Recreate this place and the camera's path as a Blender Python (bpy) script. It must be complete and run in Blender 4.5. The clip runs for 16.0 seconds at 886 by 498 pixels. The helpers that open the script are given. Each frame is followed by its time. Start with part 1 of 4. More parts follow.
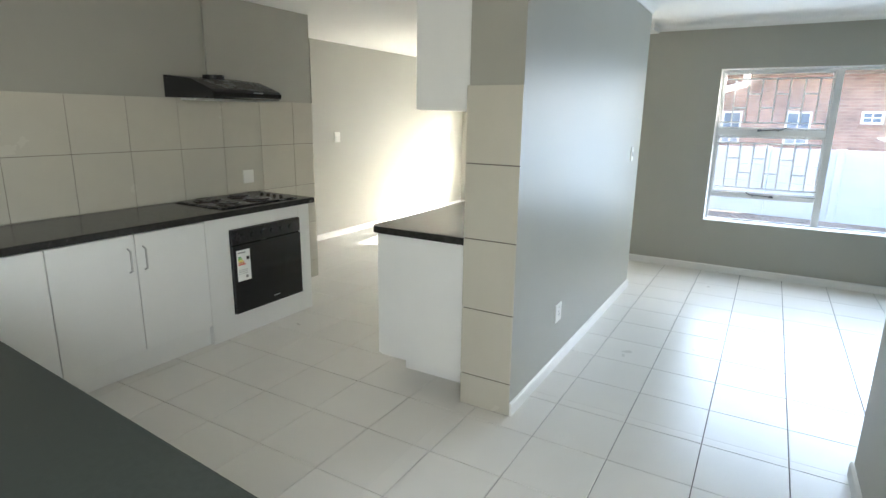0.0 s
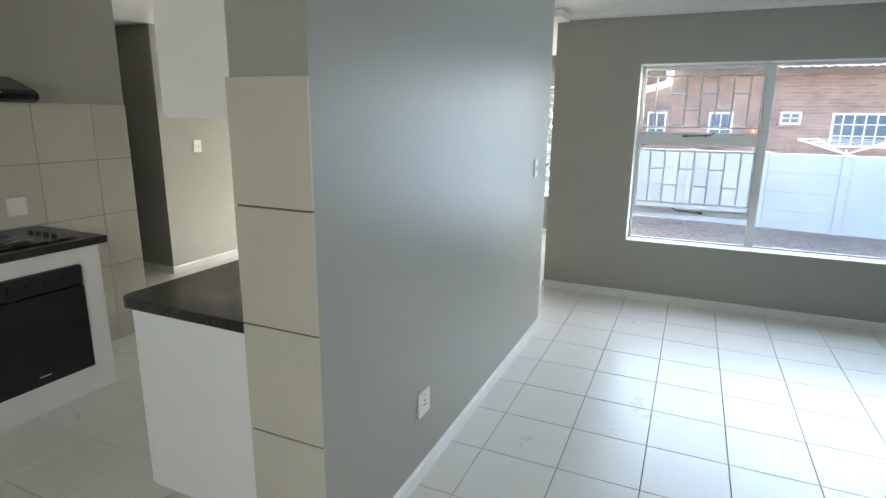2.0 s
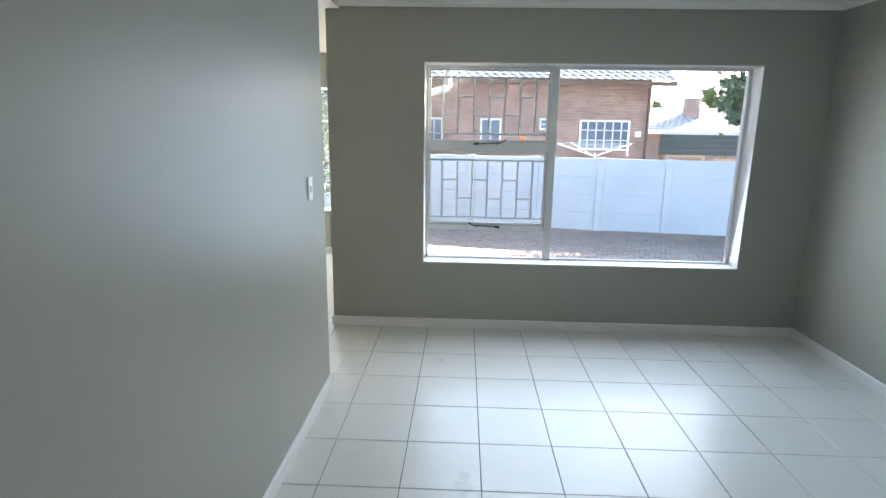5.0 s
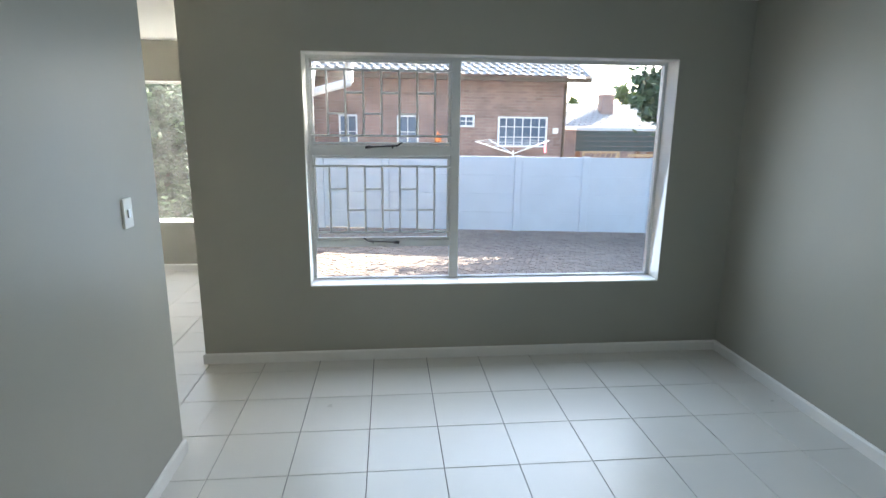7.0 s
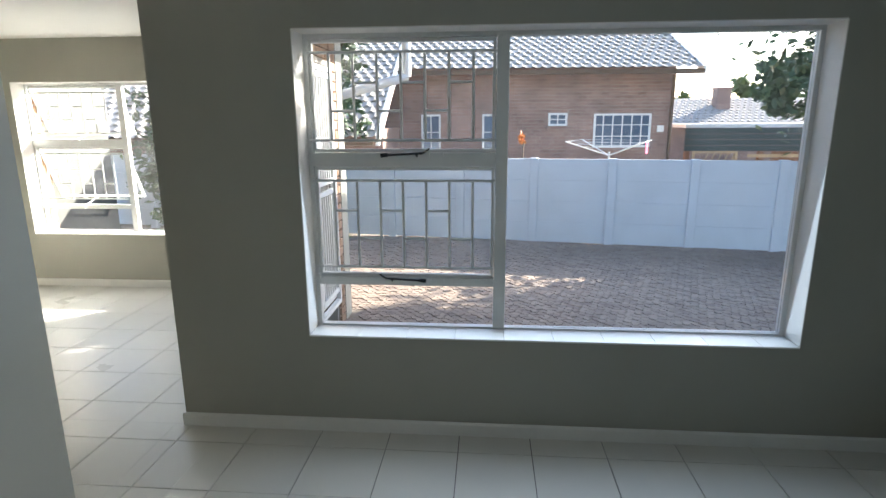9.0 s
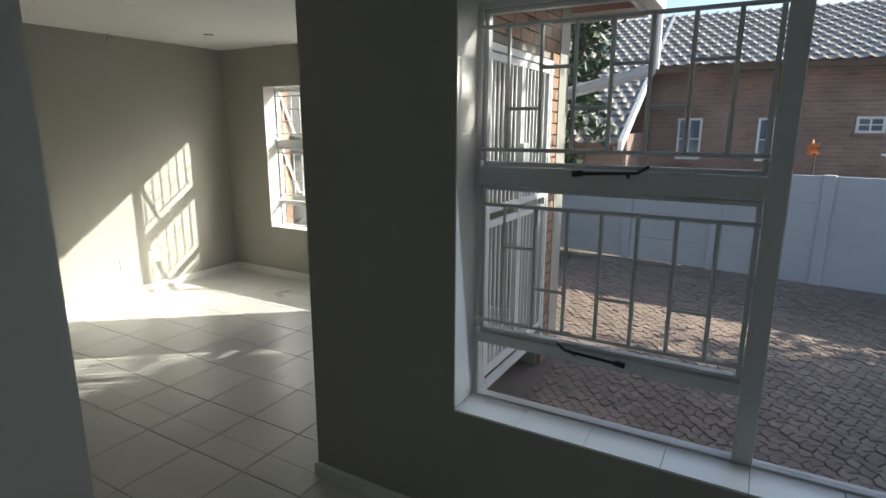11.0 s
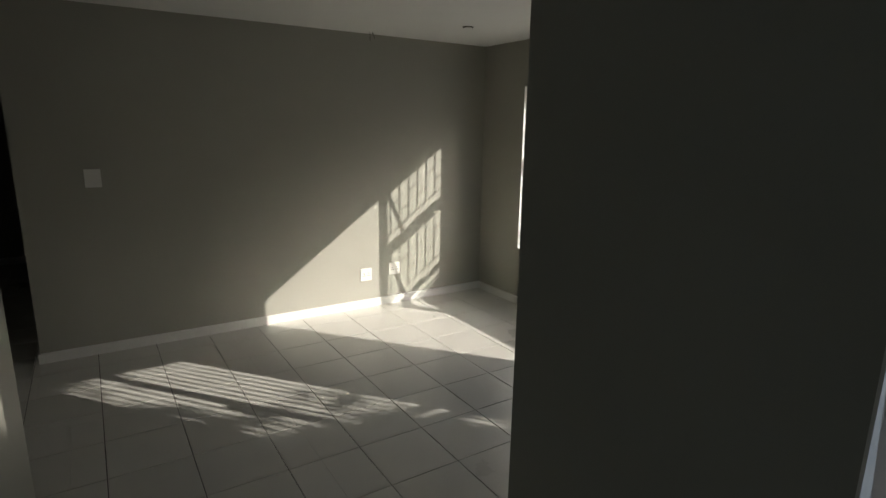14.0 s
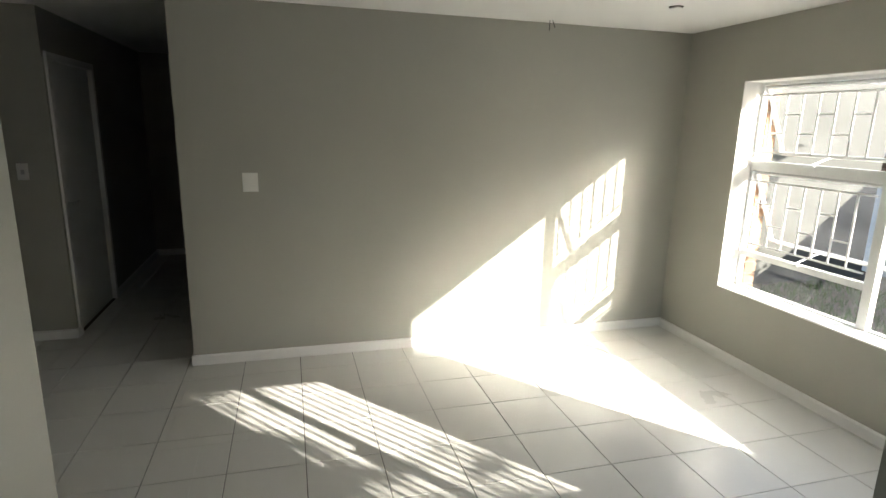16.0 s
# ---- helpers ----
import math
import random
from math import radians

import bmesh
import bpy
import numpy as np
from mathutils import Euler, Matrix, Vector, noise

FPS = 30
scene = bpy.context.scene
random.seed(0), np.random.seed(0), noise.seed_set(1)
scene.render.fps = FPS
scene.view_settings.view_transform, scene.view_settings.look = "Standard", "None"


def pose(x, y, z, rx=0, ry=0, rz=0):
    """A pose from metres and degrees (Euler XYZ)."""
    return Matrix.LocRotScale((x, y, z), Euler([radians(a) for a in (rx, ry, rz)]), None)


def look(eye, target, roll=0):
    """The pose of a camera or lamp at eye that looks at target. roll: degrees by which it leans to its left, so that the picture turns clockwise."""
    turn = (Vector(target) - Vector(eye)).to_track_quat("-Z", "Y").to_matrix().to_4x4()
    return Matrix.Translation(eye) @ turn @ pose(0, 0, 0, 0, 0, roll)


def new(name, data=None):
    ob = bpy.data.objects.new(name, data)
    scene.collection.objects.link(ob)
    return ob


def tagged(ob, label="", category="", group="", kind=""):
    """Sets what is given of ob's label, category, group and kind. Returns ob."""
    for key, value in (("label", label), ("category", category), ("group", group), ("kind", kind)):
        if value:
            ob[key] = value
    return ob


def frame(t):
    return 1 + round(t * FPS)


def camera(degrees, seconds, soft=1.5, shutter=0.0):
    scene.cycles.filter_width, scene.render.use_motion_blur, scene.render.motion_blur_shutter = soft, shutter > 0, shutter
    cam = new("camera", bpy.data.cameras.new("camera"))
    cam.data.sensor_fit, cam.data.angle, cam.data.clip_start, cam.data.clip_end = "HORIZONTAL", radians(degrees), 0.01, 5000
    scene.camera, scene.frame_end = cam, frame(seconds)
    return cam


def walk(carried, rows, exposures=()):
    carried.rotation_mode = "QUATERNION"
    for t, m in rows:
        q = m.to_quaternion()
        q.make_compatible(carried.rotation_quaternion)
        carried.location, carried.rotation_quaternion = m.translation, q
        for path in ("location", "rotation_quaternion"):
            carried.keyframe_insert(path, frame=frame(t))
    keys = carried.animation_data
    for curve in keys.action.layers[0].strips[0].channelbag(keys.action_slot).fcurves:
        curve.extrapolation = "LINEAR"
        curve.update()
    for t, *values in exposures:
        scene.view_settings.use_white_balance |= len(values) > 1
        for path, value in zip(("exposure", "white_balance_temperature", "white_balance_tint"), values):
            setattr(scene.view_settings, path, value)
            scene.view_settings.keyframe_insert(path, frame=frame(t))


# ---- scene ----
import functools

cam = camera(77.6, 16.0)
PATH = [
    (0, (0.028, -0.338, 1.538), (-0.95, 1.342, 1.07), 0.9),
    (0.5, (0.006, 0.012, 1.532), (-0.94, 1.713, 1.073), 0.6),
    (1, (-0.007, 0.326, 1.553), (-0.915, 2.047, 1.092), 0.6),
    (1.5, (0.002, 0.601, 1.555), (-0.853, 2.35, 1.095), 0.6),
    (2, (-0.017, 0.851, 1.579), (-0.808, 2.628, 1.115), 0.7),
    (2.5, (-0.083, 1.066, 1.592), (-0.774, 2.885, 1.13), 0.7),
    (3, (-0.102, 1.249, 1.58), (-0.691, 3.105, 1.123), 0.9),
    (3.5, (-0.115, 1.412, 1.574), (-0.586, 3.303, 1.125), 1.2),
    (4, (-0.128, 1.568, 1.601), (-0.477, 3.484, 1.148), 1.1),
    (4.5, (-0.169, 1.657, 1.604), (-0.366, 3.596, 1.155), 1.2),
    (5, (-0.19, 1.72, 1.58), (-0.256, 3.67, 1.144), 0.9),
    (7.5, (0.143, 2.528, 1.615), (0.345, 4.467, 1.168), 0.7),
    (8, (0.246, 2.777, 1.614), (0.396, 4.721, 1.171), 0.4),
    (10.5, (0.538, 4.015, 1.602), (-0.254, 5.798, 1.161), -0.2),
    (11, (0.442, 4.205, 1.603), (-0.529, 5.899, 1.17), 0.2),
    (11.5, (0.334, 4.364, 1.618), (-0.786, 5.962, 1.18), 0.2),
    (12, (0.231, 4.563, 1.609), (-1.03, 6.054, 1.175), 0.3),
    (12.5, (0.163, 4.699, 1.602), (-1.236, 6.062, 1.172), 0.3),
    (13, (0.022, 4.822, 1.614), (-1.461, 6.095, 1.188), 0.4),
    (13.5, (-0.126, 4.954, 1.617), (-1.676, 6.144, 1.19), 0.6),
    (14, (-0.239, 5.08, 1.65), (-1.88, 6.135, 1.213), 0.9),
    (14.5, (-0.391, 5.204, 1.658), (-2.124, 6.099, 1.213), 1.0),
    (15, (-0.584, 5.26, 1.647), (-2.38, 6.027, 1.212), 1.1),
    (15.5, (-0.735, 5.319, 1.624), (-2.579, 5.964, 1.196), 1.1),
    (16, (-0.848, 5.352, 1.669), (-2.726, 5.879, 1.225), 1.3),
]
EXPOSURE = [(0.0, 3.9, 5950, 9), (2.0, 3.55, 5950, 9), (3.0, 3.55, 5950, 9), (5.0, 3.25, 6000, 9), (7.5, 2.85, 6050, 9), (8.0, 2.67, 6050, 9), (10.3, 1.65, 6000, 8), (11.0, 0.95, 6000, 8), (11.5, 0.3, 6050, 8), (12.0, -0.15, 6100, 9), (12.5, -0.45, 6150, 9), (13.5, -0.35, 6150, 9), (14.0, 0.05, 6150, 9), (14.5, 0.4, 6100, 9), (15.2, 1.05, 6050, 9), (16.0, 1.9, 6050, 9)]
walk(cam, [(t, look(eye, target, roll)) for t, eye, target, roll in PATH], EXPOSURE)

# ---------------------------------------------------------------- light
SUN_FROM = Vector((1.0, 0.81, 0.6)).normalized()
world = bpy.data.worlds.new("sky")
scene.world = world
world.use_nodes = True
wn = world.node_tree
sky = wn.nodes.new("ShaderNodeTexSky")
sky.sky_type, sky.sun_disc = "NISHITA", False
sky.sun_elevation = math.asin(SUN_FROM.z)
sky.sun_rotation = math.atan2(SUN_FROM.x, SUN_FROM.y)
sky.dust_density, sky.air_density = 1.6, 1.0
wn.links.new(sky.outputs[0], wn.nodes["Background"].inputs[0])
wn.nodes["Background"].inputs[1].default_value = 0.115
sun = new("sun", bpy.data.lights.new("sun", "SUN"))
sun.data.energy, sun.data.angle, sun.data.color = 5.0, radians(0.4), (1.0, 0.91, 0.77)
sun.matrix_world = look((20, 16, 12), Vector((20, 16, 12)) - SUN_FROM)


def window_light(name, x0, x1, y, z0, z1, power, way=-1, colour=(0.74, 0.88, 1.0)):
    """The sky's light through a window's opening, aimed into the room along y."""
    lamp = new(name, bpy.data.lights.new(name, "AREA"))
    lamp.data.shape, lamp.data.size, lamp.data.size_y = "RECTANGLE", x1 - x0, z1 - z0
    lamp.data.energy, lamp.data.color = power, colour
    mid = Vector(((x0 + x1) / 2, y, (z0 + z1) / 2))
    lamp.matrix_world = look(mid, mid + Vector((0, way, -0.15)))
    return lamp


# ---------------------------------------------------------------- materials
def material(name):
    m = bpy.data.materials.new(name)
    m.use_nodes = True
    return m, m.node_tree, m.node_tree.nodes["Principled BSDF"]


def setin(node, **values):
    for key, value in values.items():
        node.inputs[key.replace("_", " ")].default_value = value


def surface(name, colour, rough=0.5, metal=0.0, vary=0.08, scale=3.0, grain=60.0, bump=0.05, per_piece=0.0, spec=0.5, coat=0.0, rough_vary=0.1, distance=0.004):
    """Paint, plaster, tile or metal: two scales of variation in colour, and grain in relief and gloss."""
    m, tree, bsdf = material(name)
    n, l = tree.nodes, tree.links
    coords = n.new("ShaderNodeNewGeometry")
    big = n.new("ShaderNodeTexNoise")
    setin(big, Scale=scale, Detail=4.0, Roughness=0.6)
    fine = n.new("ShaderNodeTexNoise")
    setin(fine, Scale=grain, Detail=3.0, Roughness=0.6)
    l.new(coords.outputs["Position"], big.inputs["Vector"])
    l.new(coords.outputs["Position"], fine.inputs["Vector"])
    total = n.new("ShaderNodeMath")
    total.operation = "MULTIPLY_ADD"
    l.new(fine.outputs["Fac"], total.inputs[0])
    total.inputs[1].default_value = 0.35
    l.new(big.outputs["Fac"], total.inputs[2])
    last = total.outputs[0]
    if per_piece:
        info = n.new("ShaderNodeObjectInfo")
        more = n.new("ShaderNodeMath")
        more.operation = "MULTIPLY_ADD"
        l.new(info.outputs["Random"], more.inputs[0])
        more.inputs[1].default_value = per_piece
        l.new(last, more.inputs[2])
        last = more.outputs[0]
    ramp = n.new("ShaderNodeMapRange")
    setin(ramp, From_Min=0.3, From_Max=1.1, To_Min=1 - vary, To_Max=1 + vary)
    l.new(last, ramp.inputs["Value"])
    tint = n.new("ShaderNodeMix")
    tint.data_type, tint.blend_type = "RGBA", "MULTIPLY"
    tint.inputs[0].default_value = 1.0
    tint.inputs[6].default_value = (*colour, 1)
    l.new(ramp.outputs["Result"], tint.inputs[7])
    l.new(tint.outputs[2], bsdf.inputs["Base Color"])
    gloss = n.new("ShaderNodeMapRange")
    setin(gloss, From_Min=0.15, From_Max=0.85, To_Min=max(0.02, rough - rough_vary), To_Max=min(1.0, rough + rough_vary))
    l.new(big.outputs["Fac"], gloss.inputs["Value"])
    l.new(gloss.outputs["Result"], bsdf.inputs["Roughness"])
    relief = n.new("ShaderNodeBump")
    setin(relief, Strength=bump, Distance=distance)
    l.new(fine.outputs["Fac"], relief.inputs["Height"])
    l.new(relief.outputs["Normal"], bsdf.inputs["Normal"])
    bsdf.inputs["Metallic"].default_value = metal
    bsdf.inputs["Specular IOR Level"].default_value = spec
    bsdf.inputs["Coat Weight"].default_value = coat
    return m


def glass_pane(name, tint=(1, 1, 1)):
    m, tree, bsdf = material(name)
    setin(bsdf, Base_Color=(*tint, 1), Roughness=0.0, IOR=1.1)
    bsdf.inputs["Transmission Weight"].default_value = 1.0
    n, l = tree.nodes, tree.links
    dust = n.new("ShaderNodeBsdfTranslucent")
    dust.inputs["Color"].default_value = (0.85, 0.86, 0.86, 1)
    smear = n.new("ShaderNodeTexNoise")
    setin(smear, Scale=3.5, Detail=5.0, Roughness=0.6, Distortion=0.8)
    amount = n.new("ShaderNodeMapRange")
    setin(amount, From_Min=0.35, From_Max=0.7, To_Min=0.008, To_Max=0.03)
    mix = n.new("ShaderNodeMixShader")
    place = n.new("ShaderNodeNewGeometry")
    l.new(place.outputs["Position"], smear.inputs["Vector"])
    l.new(smear.outputs["Fac"], amount.inputs["Value"])
    l.new(amount.outputs["Result"], mix.inputs[0])
    l.new(bsdf.outputs[0], mix.inputs[1])
    l.new(dust.outputs[0], mix.inputs[2])
    l.new(mix.outputs[0], n["Material Output"].inputs["Surface"])
    return m


M_WALL = surface("grey_wall_paint", (0.375, 0.368, 0.318), 0.40, vary=0.045, scale=1.0, grain=140, bump=0.10, spec=0.30, rough_vary=0.03)
M_CEIL = surface("white_ceiling_paint", (0.80, 0.79, 0.76), 0.8, vary=0.03, scale=2, grain=90, bump=0.06)
M_TRIM = surface("white_gloss_trim", (0.78, 0.77, 0.74), 0.35, vary=0.05, scale=5, grain=80, bump=0.05)
M_TILE = surface("cream_floor_tile", (0.68, 0.66, 0.61), 0.30, vary=0.05, scale=2.2, grain=120, bump=0.03, per_piece=0.3, rough_vary=0.05)
M_WALLTILE = surface("cream_wall_tile", (0.53, 0.505, 0.425), 0.22, vary=0.05, scale=4, grain=120, bump=0.03, per_piece=0.3)
M_GROUT = surface("dark_grout", (0.12, 0.105, 0.09), 0.9, vary=0.2, scale=10, grain=200, bump=0.3)
M_CABINET = surface("white_melamine", (0.80, 0.80, 0.77), 0.4, vary=0.03, scale=3, grain=60, bump=0.03)
M_COUNTER = surface("black_granite_laminate", (0.028, 0.026, 0.024), 0.22, vary=0.7, scale=40, grain=220, bump=0.05)
M_LAMINATE = surface("dark_green_grey_laminate", (0.034, 0.041, 0.037), 0.38, vary=0.5, scale=60, grain=300, bump=0.08)
M_BLACK = surface("black_enamel", (0.012, 0.012, 0.013), 0.25, vary=0.2, scale=6, grain=80, bump=0.02)
M_BLACKGLASS = surface("black_oven_glass", (0.008, 0.008, 0.009), 0.12, vary=0.2, scale=6, grain=80, bump=0.01, rough_vary=0.04)
M_STEEL = surface("brushed_steel", (0.55, 0.55, 0.54), 0.35, metal=1.0, vary=0.08, scale=8, grain=200, bump=0.05)
M_DARKMETAL = surface("dark_bronze", (0.05, 0.04, 0.03), 0.4, metal=0.6, vary=0.1)
M_PLASTIC = surface("white_plastic", (0.80, 0.79, 0.74), 0.35, vary=0.03, scale=6, grain=90, bump=0.02)
M_DARK = surface("dark_slot", (0.02, 0.02, 0.02), 0.6, vary=0.1)
M_FRAME = surface("white_window_frame", (0.74, 0.75, 0.74), 0.4, vary=0.08, scale=6, grain=80, bump=0.08)
M_BARS = surface("white_painted_steel_bar", (0.70, 0.71, 0.70), 0.4, vary=0.08, scale=9, grain=90, bump=0.08)
M_BRICK = surface("red_brown_brick", (0.30, 0.19, 0.12), 0.85, vary=0.25, scale=6, grain=70, bump=0.5, per_piece=0.5)
M_MORTAR = surface("grey_mortar", (0.33, 0.30, 0.26), 0.95, vary=0.15, scale=8, grain=90, bump=0.4)
M_PAVER = surface("brown_brick_paver", (0.29, 0.215, 0.163), 0.85, vary=0.3, scale=2.2, grain=80, bump=0.5, per_piece=0.2)
M_SAND = surface("joint_sand", (0.18, 0.142, 0.110), 0.95, vary=0.25, scale=4, grain=60, bump=0.5)
M_GARDENWALL = surface("grey_garden_plaster", (0.13, 0.13, 0.115), 0.9, vary=0.25, scale=1.2, grain=40, bump=0.4)
M_FENCE = surface("pale_grey_concrete", (0.56, 0.585, 0.61), 0.8, vary=0.12, scale=1.5, grain=50, bump=0.3)
M_ROOF = surface("weathered_roof_tile", (0.38, 0.34, 0.30), 0.8, vary=0.2, scale=2.5, grain=40, bump=0.3)
M_WOOD = surface("brown_varnished_timber", (0.23, 0.10, 0.045), 0.5, vary=0.25, scale=3, grain=60, bump=0.2)
M_GLASS = glass_pane("window_glass")
M_FARGLASS = surface("dark_window_glass", (0.10, 0.14, 0.20), 0.1, vary=0.2, scale=2, spec=0.6)
M_BLADE = surface("green_grass", (0.09, 0.16, 0.035), 0.7, vary=0.35, scale=3, grain=40, bump=0.1)
M_LEAF = surface("dark_green_leaf", (0.045, 0.085, 0.03), 0.55, vary=0.4, scale=2, grain=20, bump=0.1)
M_PAPER = surface("white_paper", (0.8, 0.8, 0.78), 0.6, vary=0.02)
M_GREEN = surface("green_ink", (0.03, 0.3, 0.08), 0.6)
M_LIME = surface("lime_ink", (0.25, 0.5, 0.05), 0.6)
M_YELLOW = surface("yellow_ink", (0.75, 0.6, 0.03), 0.6)
M_ORANGE = surface("orange_ink", (0.55, 0.20, 0.05), 0.6)
M_RED = surface("red_ink", (0.6, 0.04, 0.03), 0.6)
M_GREYINK = surface("grey_ink", (0.25, 0.25, 0.25), 0.6)
M_PINK = surface("pink_cloth", (0.6, 0.06, 0.16), 0.9, vary=0.2)
M_SHEET = surface("dark_green_roof_sheet", (0.03, 0.05, 0.05), 0.6, vary=0.2)
M_LEAF2 = surface("olive_leaf", (0.10, 0.13, 0.03), 0.5, vary=0.4, scale=2, grain=20, bump=0.1)
M_BARK = surface("brown_bark", (0.12, 0.08, 0.05), 0.9, vary=0.3, scale=8, grain=40, bump=0.6)


def brick_far(name):
    """Face brick at a distance: courses and mortar as relief and colour."""
    m, tree, bsdf = material(name)
    n, l = tree.nodes, tree.links
    coords = n.new("ShaderNodeTexCoord")
    sep = n.new("ShaderNodeSeparateXYZ")
    l.new(coords.outputs["Object"], sep.inputs[0])
    total = n.new("ShaderNodeMath")
    l.new(sep.outputs["X"], total.inputs[0])
    l.new(sep.outputs["Y"], total.inputs[1])
    both = n.new("ShaderNodeCombineXYZ")
    l.new(total.outputs[0], both.inputs["X"])
    l.new(sep.outputs["Z"], both.inputs["Y"])
    tex = n.new("ShaderNodeTexBrick")
    setin(tex, Scale=1.0, Mortar_Size=0.008, Bias=0.0, Brick_Width=0.23, Row_Height=0.085)
    tex.inputs["Color1"].default_value = (0.31, 0.195, 0.155, 1)
    tex.inputs["Color2"].default_value = (0.225, 0.14, 0.115, 1)
    tex.inputs["Mortar"].default_value = (0.30, 0.25, 0.21, 1)
    l.new(both.outputs[0], tex.inputs["Vector"])
    blot = n.new("ShaderNodeTexNoise")
    setin(blot, Scale=1.4, Detail=5.0)
    l.new(coords.outputs["Object"], blot.inputs["Vector"])
    k = n.new("ShaderNodeMapRange")
    setin(k, From_Min=0.3, From_Max=0.7, To_Min=0.75, To_Max=1.3)
    l.new(blot.outputs["Fac"], k.inputs["Value"])
    mul = n.new("ShaderNodeMix")
    mul.data_type, mul.blend_type = "RGBA", "MULTIPLY"
    mul.inputs[0].default_value = 1.0
    l.new(tex.outputs["Color"], mul.inputs[6])
    l.new(k.outputs["Result"], mul.inputs[7])
    l.new(mul.outputs[2], bsdf.inputs["Base Color"])
    bsdf.inputs["Roughness"].default_value = 0.85
    relief = n.new("ShaderNodeBump")
    setin(relief, Strength=0.5, Distance=0.01)
    relief.invert = True
    l.new(tex.outputs["Fac"], relief.inputs["Height"])
    l.new(relief.outputs["Normal"], bsdf.inputs["Normal"])
    return m


def paver_field(name):
    """The pavers that are joined: each one's tone by its island."""
    m, tree, bsdf = material(name)
    n, l = tree.nodes, tree.links
    geo = n.new("ShaderNodeNewGeometry")
    ramp = n.new("ShaderNodeValToRGB")
    ramp.color_ramp.elements[0].color = (0.240, 0.178, 0.137, 1)
    ramp.color_ramp.elements[1].color = (0.34, 0.258, 0.195, 1)
    l.new(geo.outputs["Random Per Island"], ramp.inputs[0])
    blot = n.new("ShaderNodeTexNoise")
    setin(blot, Scale=2.2, Detail=6.0)
    k = n.new("ShaderNodeMapRange")
    setin(k, From_Min=0.3, From_Max=0.7, To_Min=0.7, To_Max=1.25)
    l.new(blot.outputs["Fac"], k.inputs["Value"])
    mul = n.new("ShaderNodeMix")
    mul.data_type, mul.blend_type = "RGBA", "MULTIPLY"
    mul.inputs[0].default_value = 1.0
    l.new(ramp.outputs["Color"], mul.inputs[6])
    l.new(k.outputs["Result"], mul.inputs[7])
    l.new(mul.outputs[2], bsdf.inputs["Base Color"])
    bsdf.inputs["Roughness"].default_value = 0.85
    return m


M_BRICKFAR = brick_far("far_face_brick")
M_PAVERFIELD = paver_field("brown_paver_field")
M_TIMBERPALE = surface("pale_timber", (0.48, 0.33, 0.18), 0.6, vary=0.2, scale=4, grain=60, bump=0.2)

# ---------------------------------------------------------------- mesh helpers
def finish(bm, name, mat, bevel=0.0):
    if bevel:
        bmesh.ops.bevel(bm, geom=list(bm.edges), offset=bevel, segments=2, profile=0.6, affect="EDGES", clamp_overlap=True)
    bmesh.ops.recalc_face_normals(bm, faces=list(bm.faces))
    me = bpy.data.meshes.new(name)
    bm.to_mesh(me)
    bm.free()
    me.materials.append(mat)
    return me


def part(name, bm, mat, parent=None, label="", bevel=0.0):
    ob = new(name, bm if isinstance(bm, bpy.types.Mesh) else finish(bm, name, mat, bevel))
    ob.parent = parent
    if label:
        ob["label"] = label
    return ob


def empty(name, at=(0, 0, 0), label="", category="", group="", kind=""):
    ob = new(name)
    ob.location = at
    return tagged(ob, label, category, group, kind)


def box(bm, x0, y0, z0, x1, y1, z1, turn=None):
    m = Matrix.LocRotScale(((x0 + x1) / 2, (y0 + y1) / 2, (z0 + z1) / 2), None, (abs(x1 - x0), abs(y1 - y0), abs(z1 - z0)))
    bmesh.ops.create_cube(bm, size=1, matrix=(turn @ m) if turn else m)
    return bm


def boxes(*list_of):
    bm = bmesh.new()
    for b in list_of:
        box(bm, *b)
    return bm


def rod(bm, a, b, r, n=8, r2=None):
    a, b = Vector(a), Vector(b)
    d = b - a
    m = Matrix.Translation((a + b) / 2) @ d.to_track_quat("Z", "Y").to_matrix().to_4x4()
    bmesh.ops.create_cone(bm, cap_ends=True, segments=n, radius1=r, radius2=r if r2 is None else r2, depth=d.length, matrix=m)
    return bm


def prism(bm, outline, axis, a, b):
    """An outline of (u, v) pushed from a to b along x, y or z."""
    def at(u, v, w):
        return {"x": (w, u, v), "y": (u, w, v), "z": (u, v, w)}[axis]
    one = [bm.verts.new(at(u, v, a)) for u, v in outline]
    two = [bm.verts.new(at(u, v, b)) for u, v in outline]
    bm.faces.new(one)
    bm.faces.new(two[::-1])
    for i in range(len(outline)):
        j = (i + 1) % len(outline)
        bm.faces.new((one[j], one[i], two[i], two[j]))
    return bm


def structure(name, bm, mat, label, category, bevel=0.0):
    return tagged(part(name, bm, mat, bevel=bevel), label, category, kind="structure")


# ---------------------------------------------------------------- plan (metres)
CEIL, CORNICE, LOW = 2.45, 2.405, 2.39
AX0, AX1, AY0, AY1 = -0.985, 2.43, 2.45, 5.915        # living room A
DX0, DX1, DY0, DY1 = -1.266, -0.985, 2.12, 4.855      # dividing wall
BX0, BX1, BY1 = -4.71, -1.205, 8.405                   # sunny room B
HALL0, HALL1 = 3.735, 4.67                            # the passage, between two y
KX = -3.66                                           # kitchen's tiled wall
KEND = 3.552                                         # where it ends
SOUTH = -1.3
OUT = 0.21                                           # outer walls' thickness
GROUND = -0.30
WA = (-0.487, 1.940, 0.53, 2.032)                      # window A: x0 x1 z0 z1
WB = (-4.115, -1.730, 0.53, 2.0)                     # window B
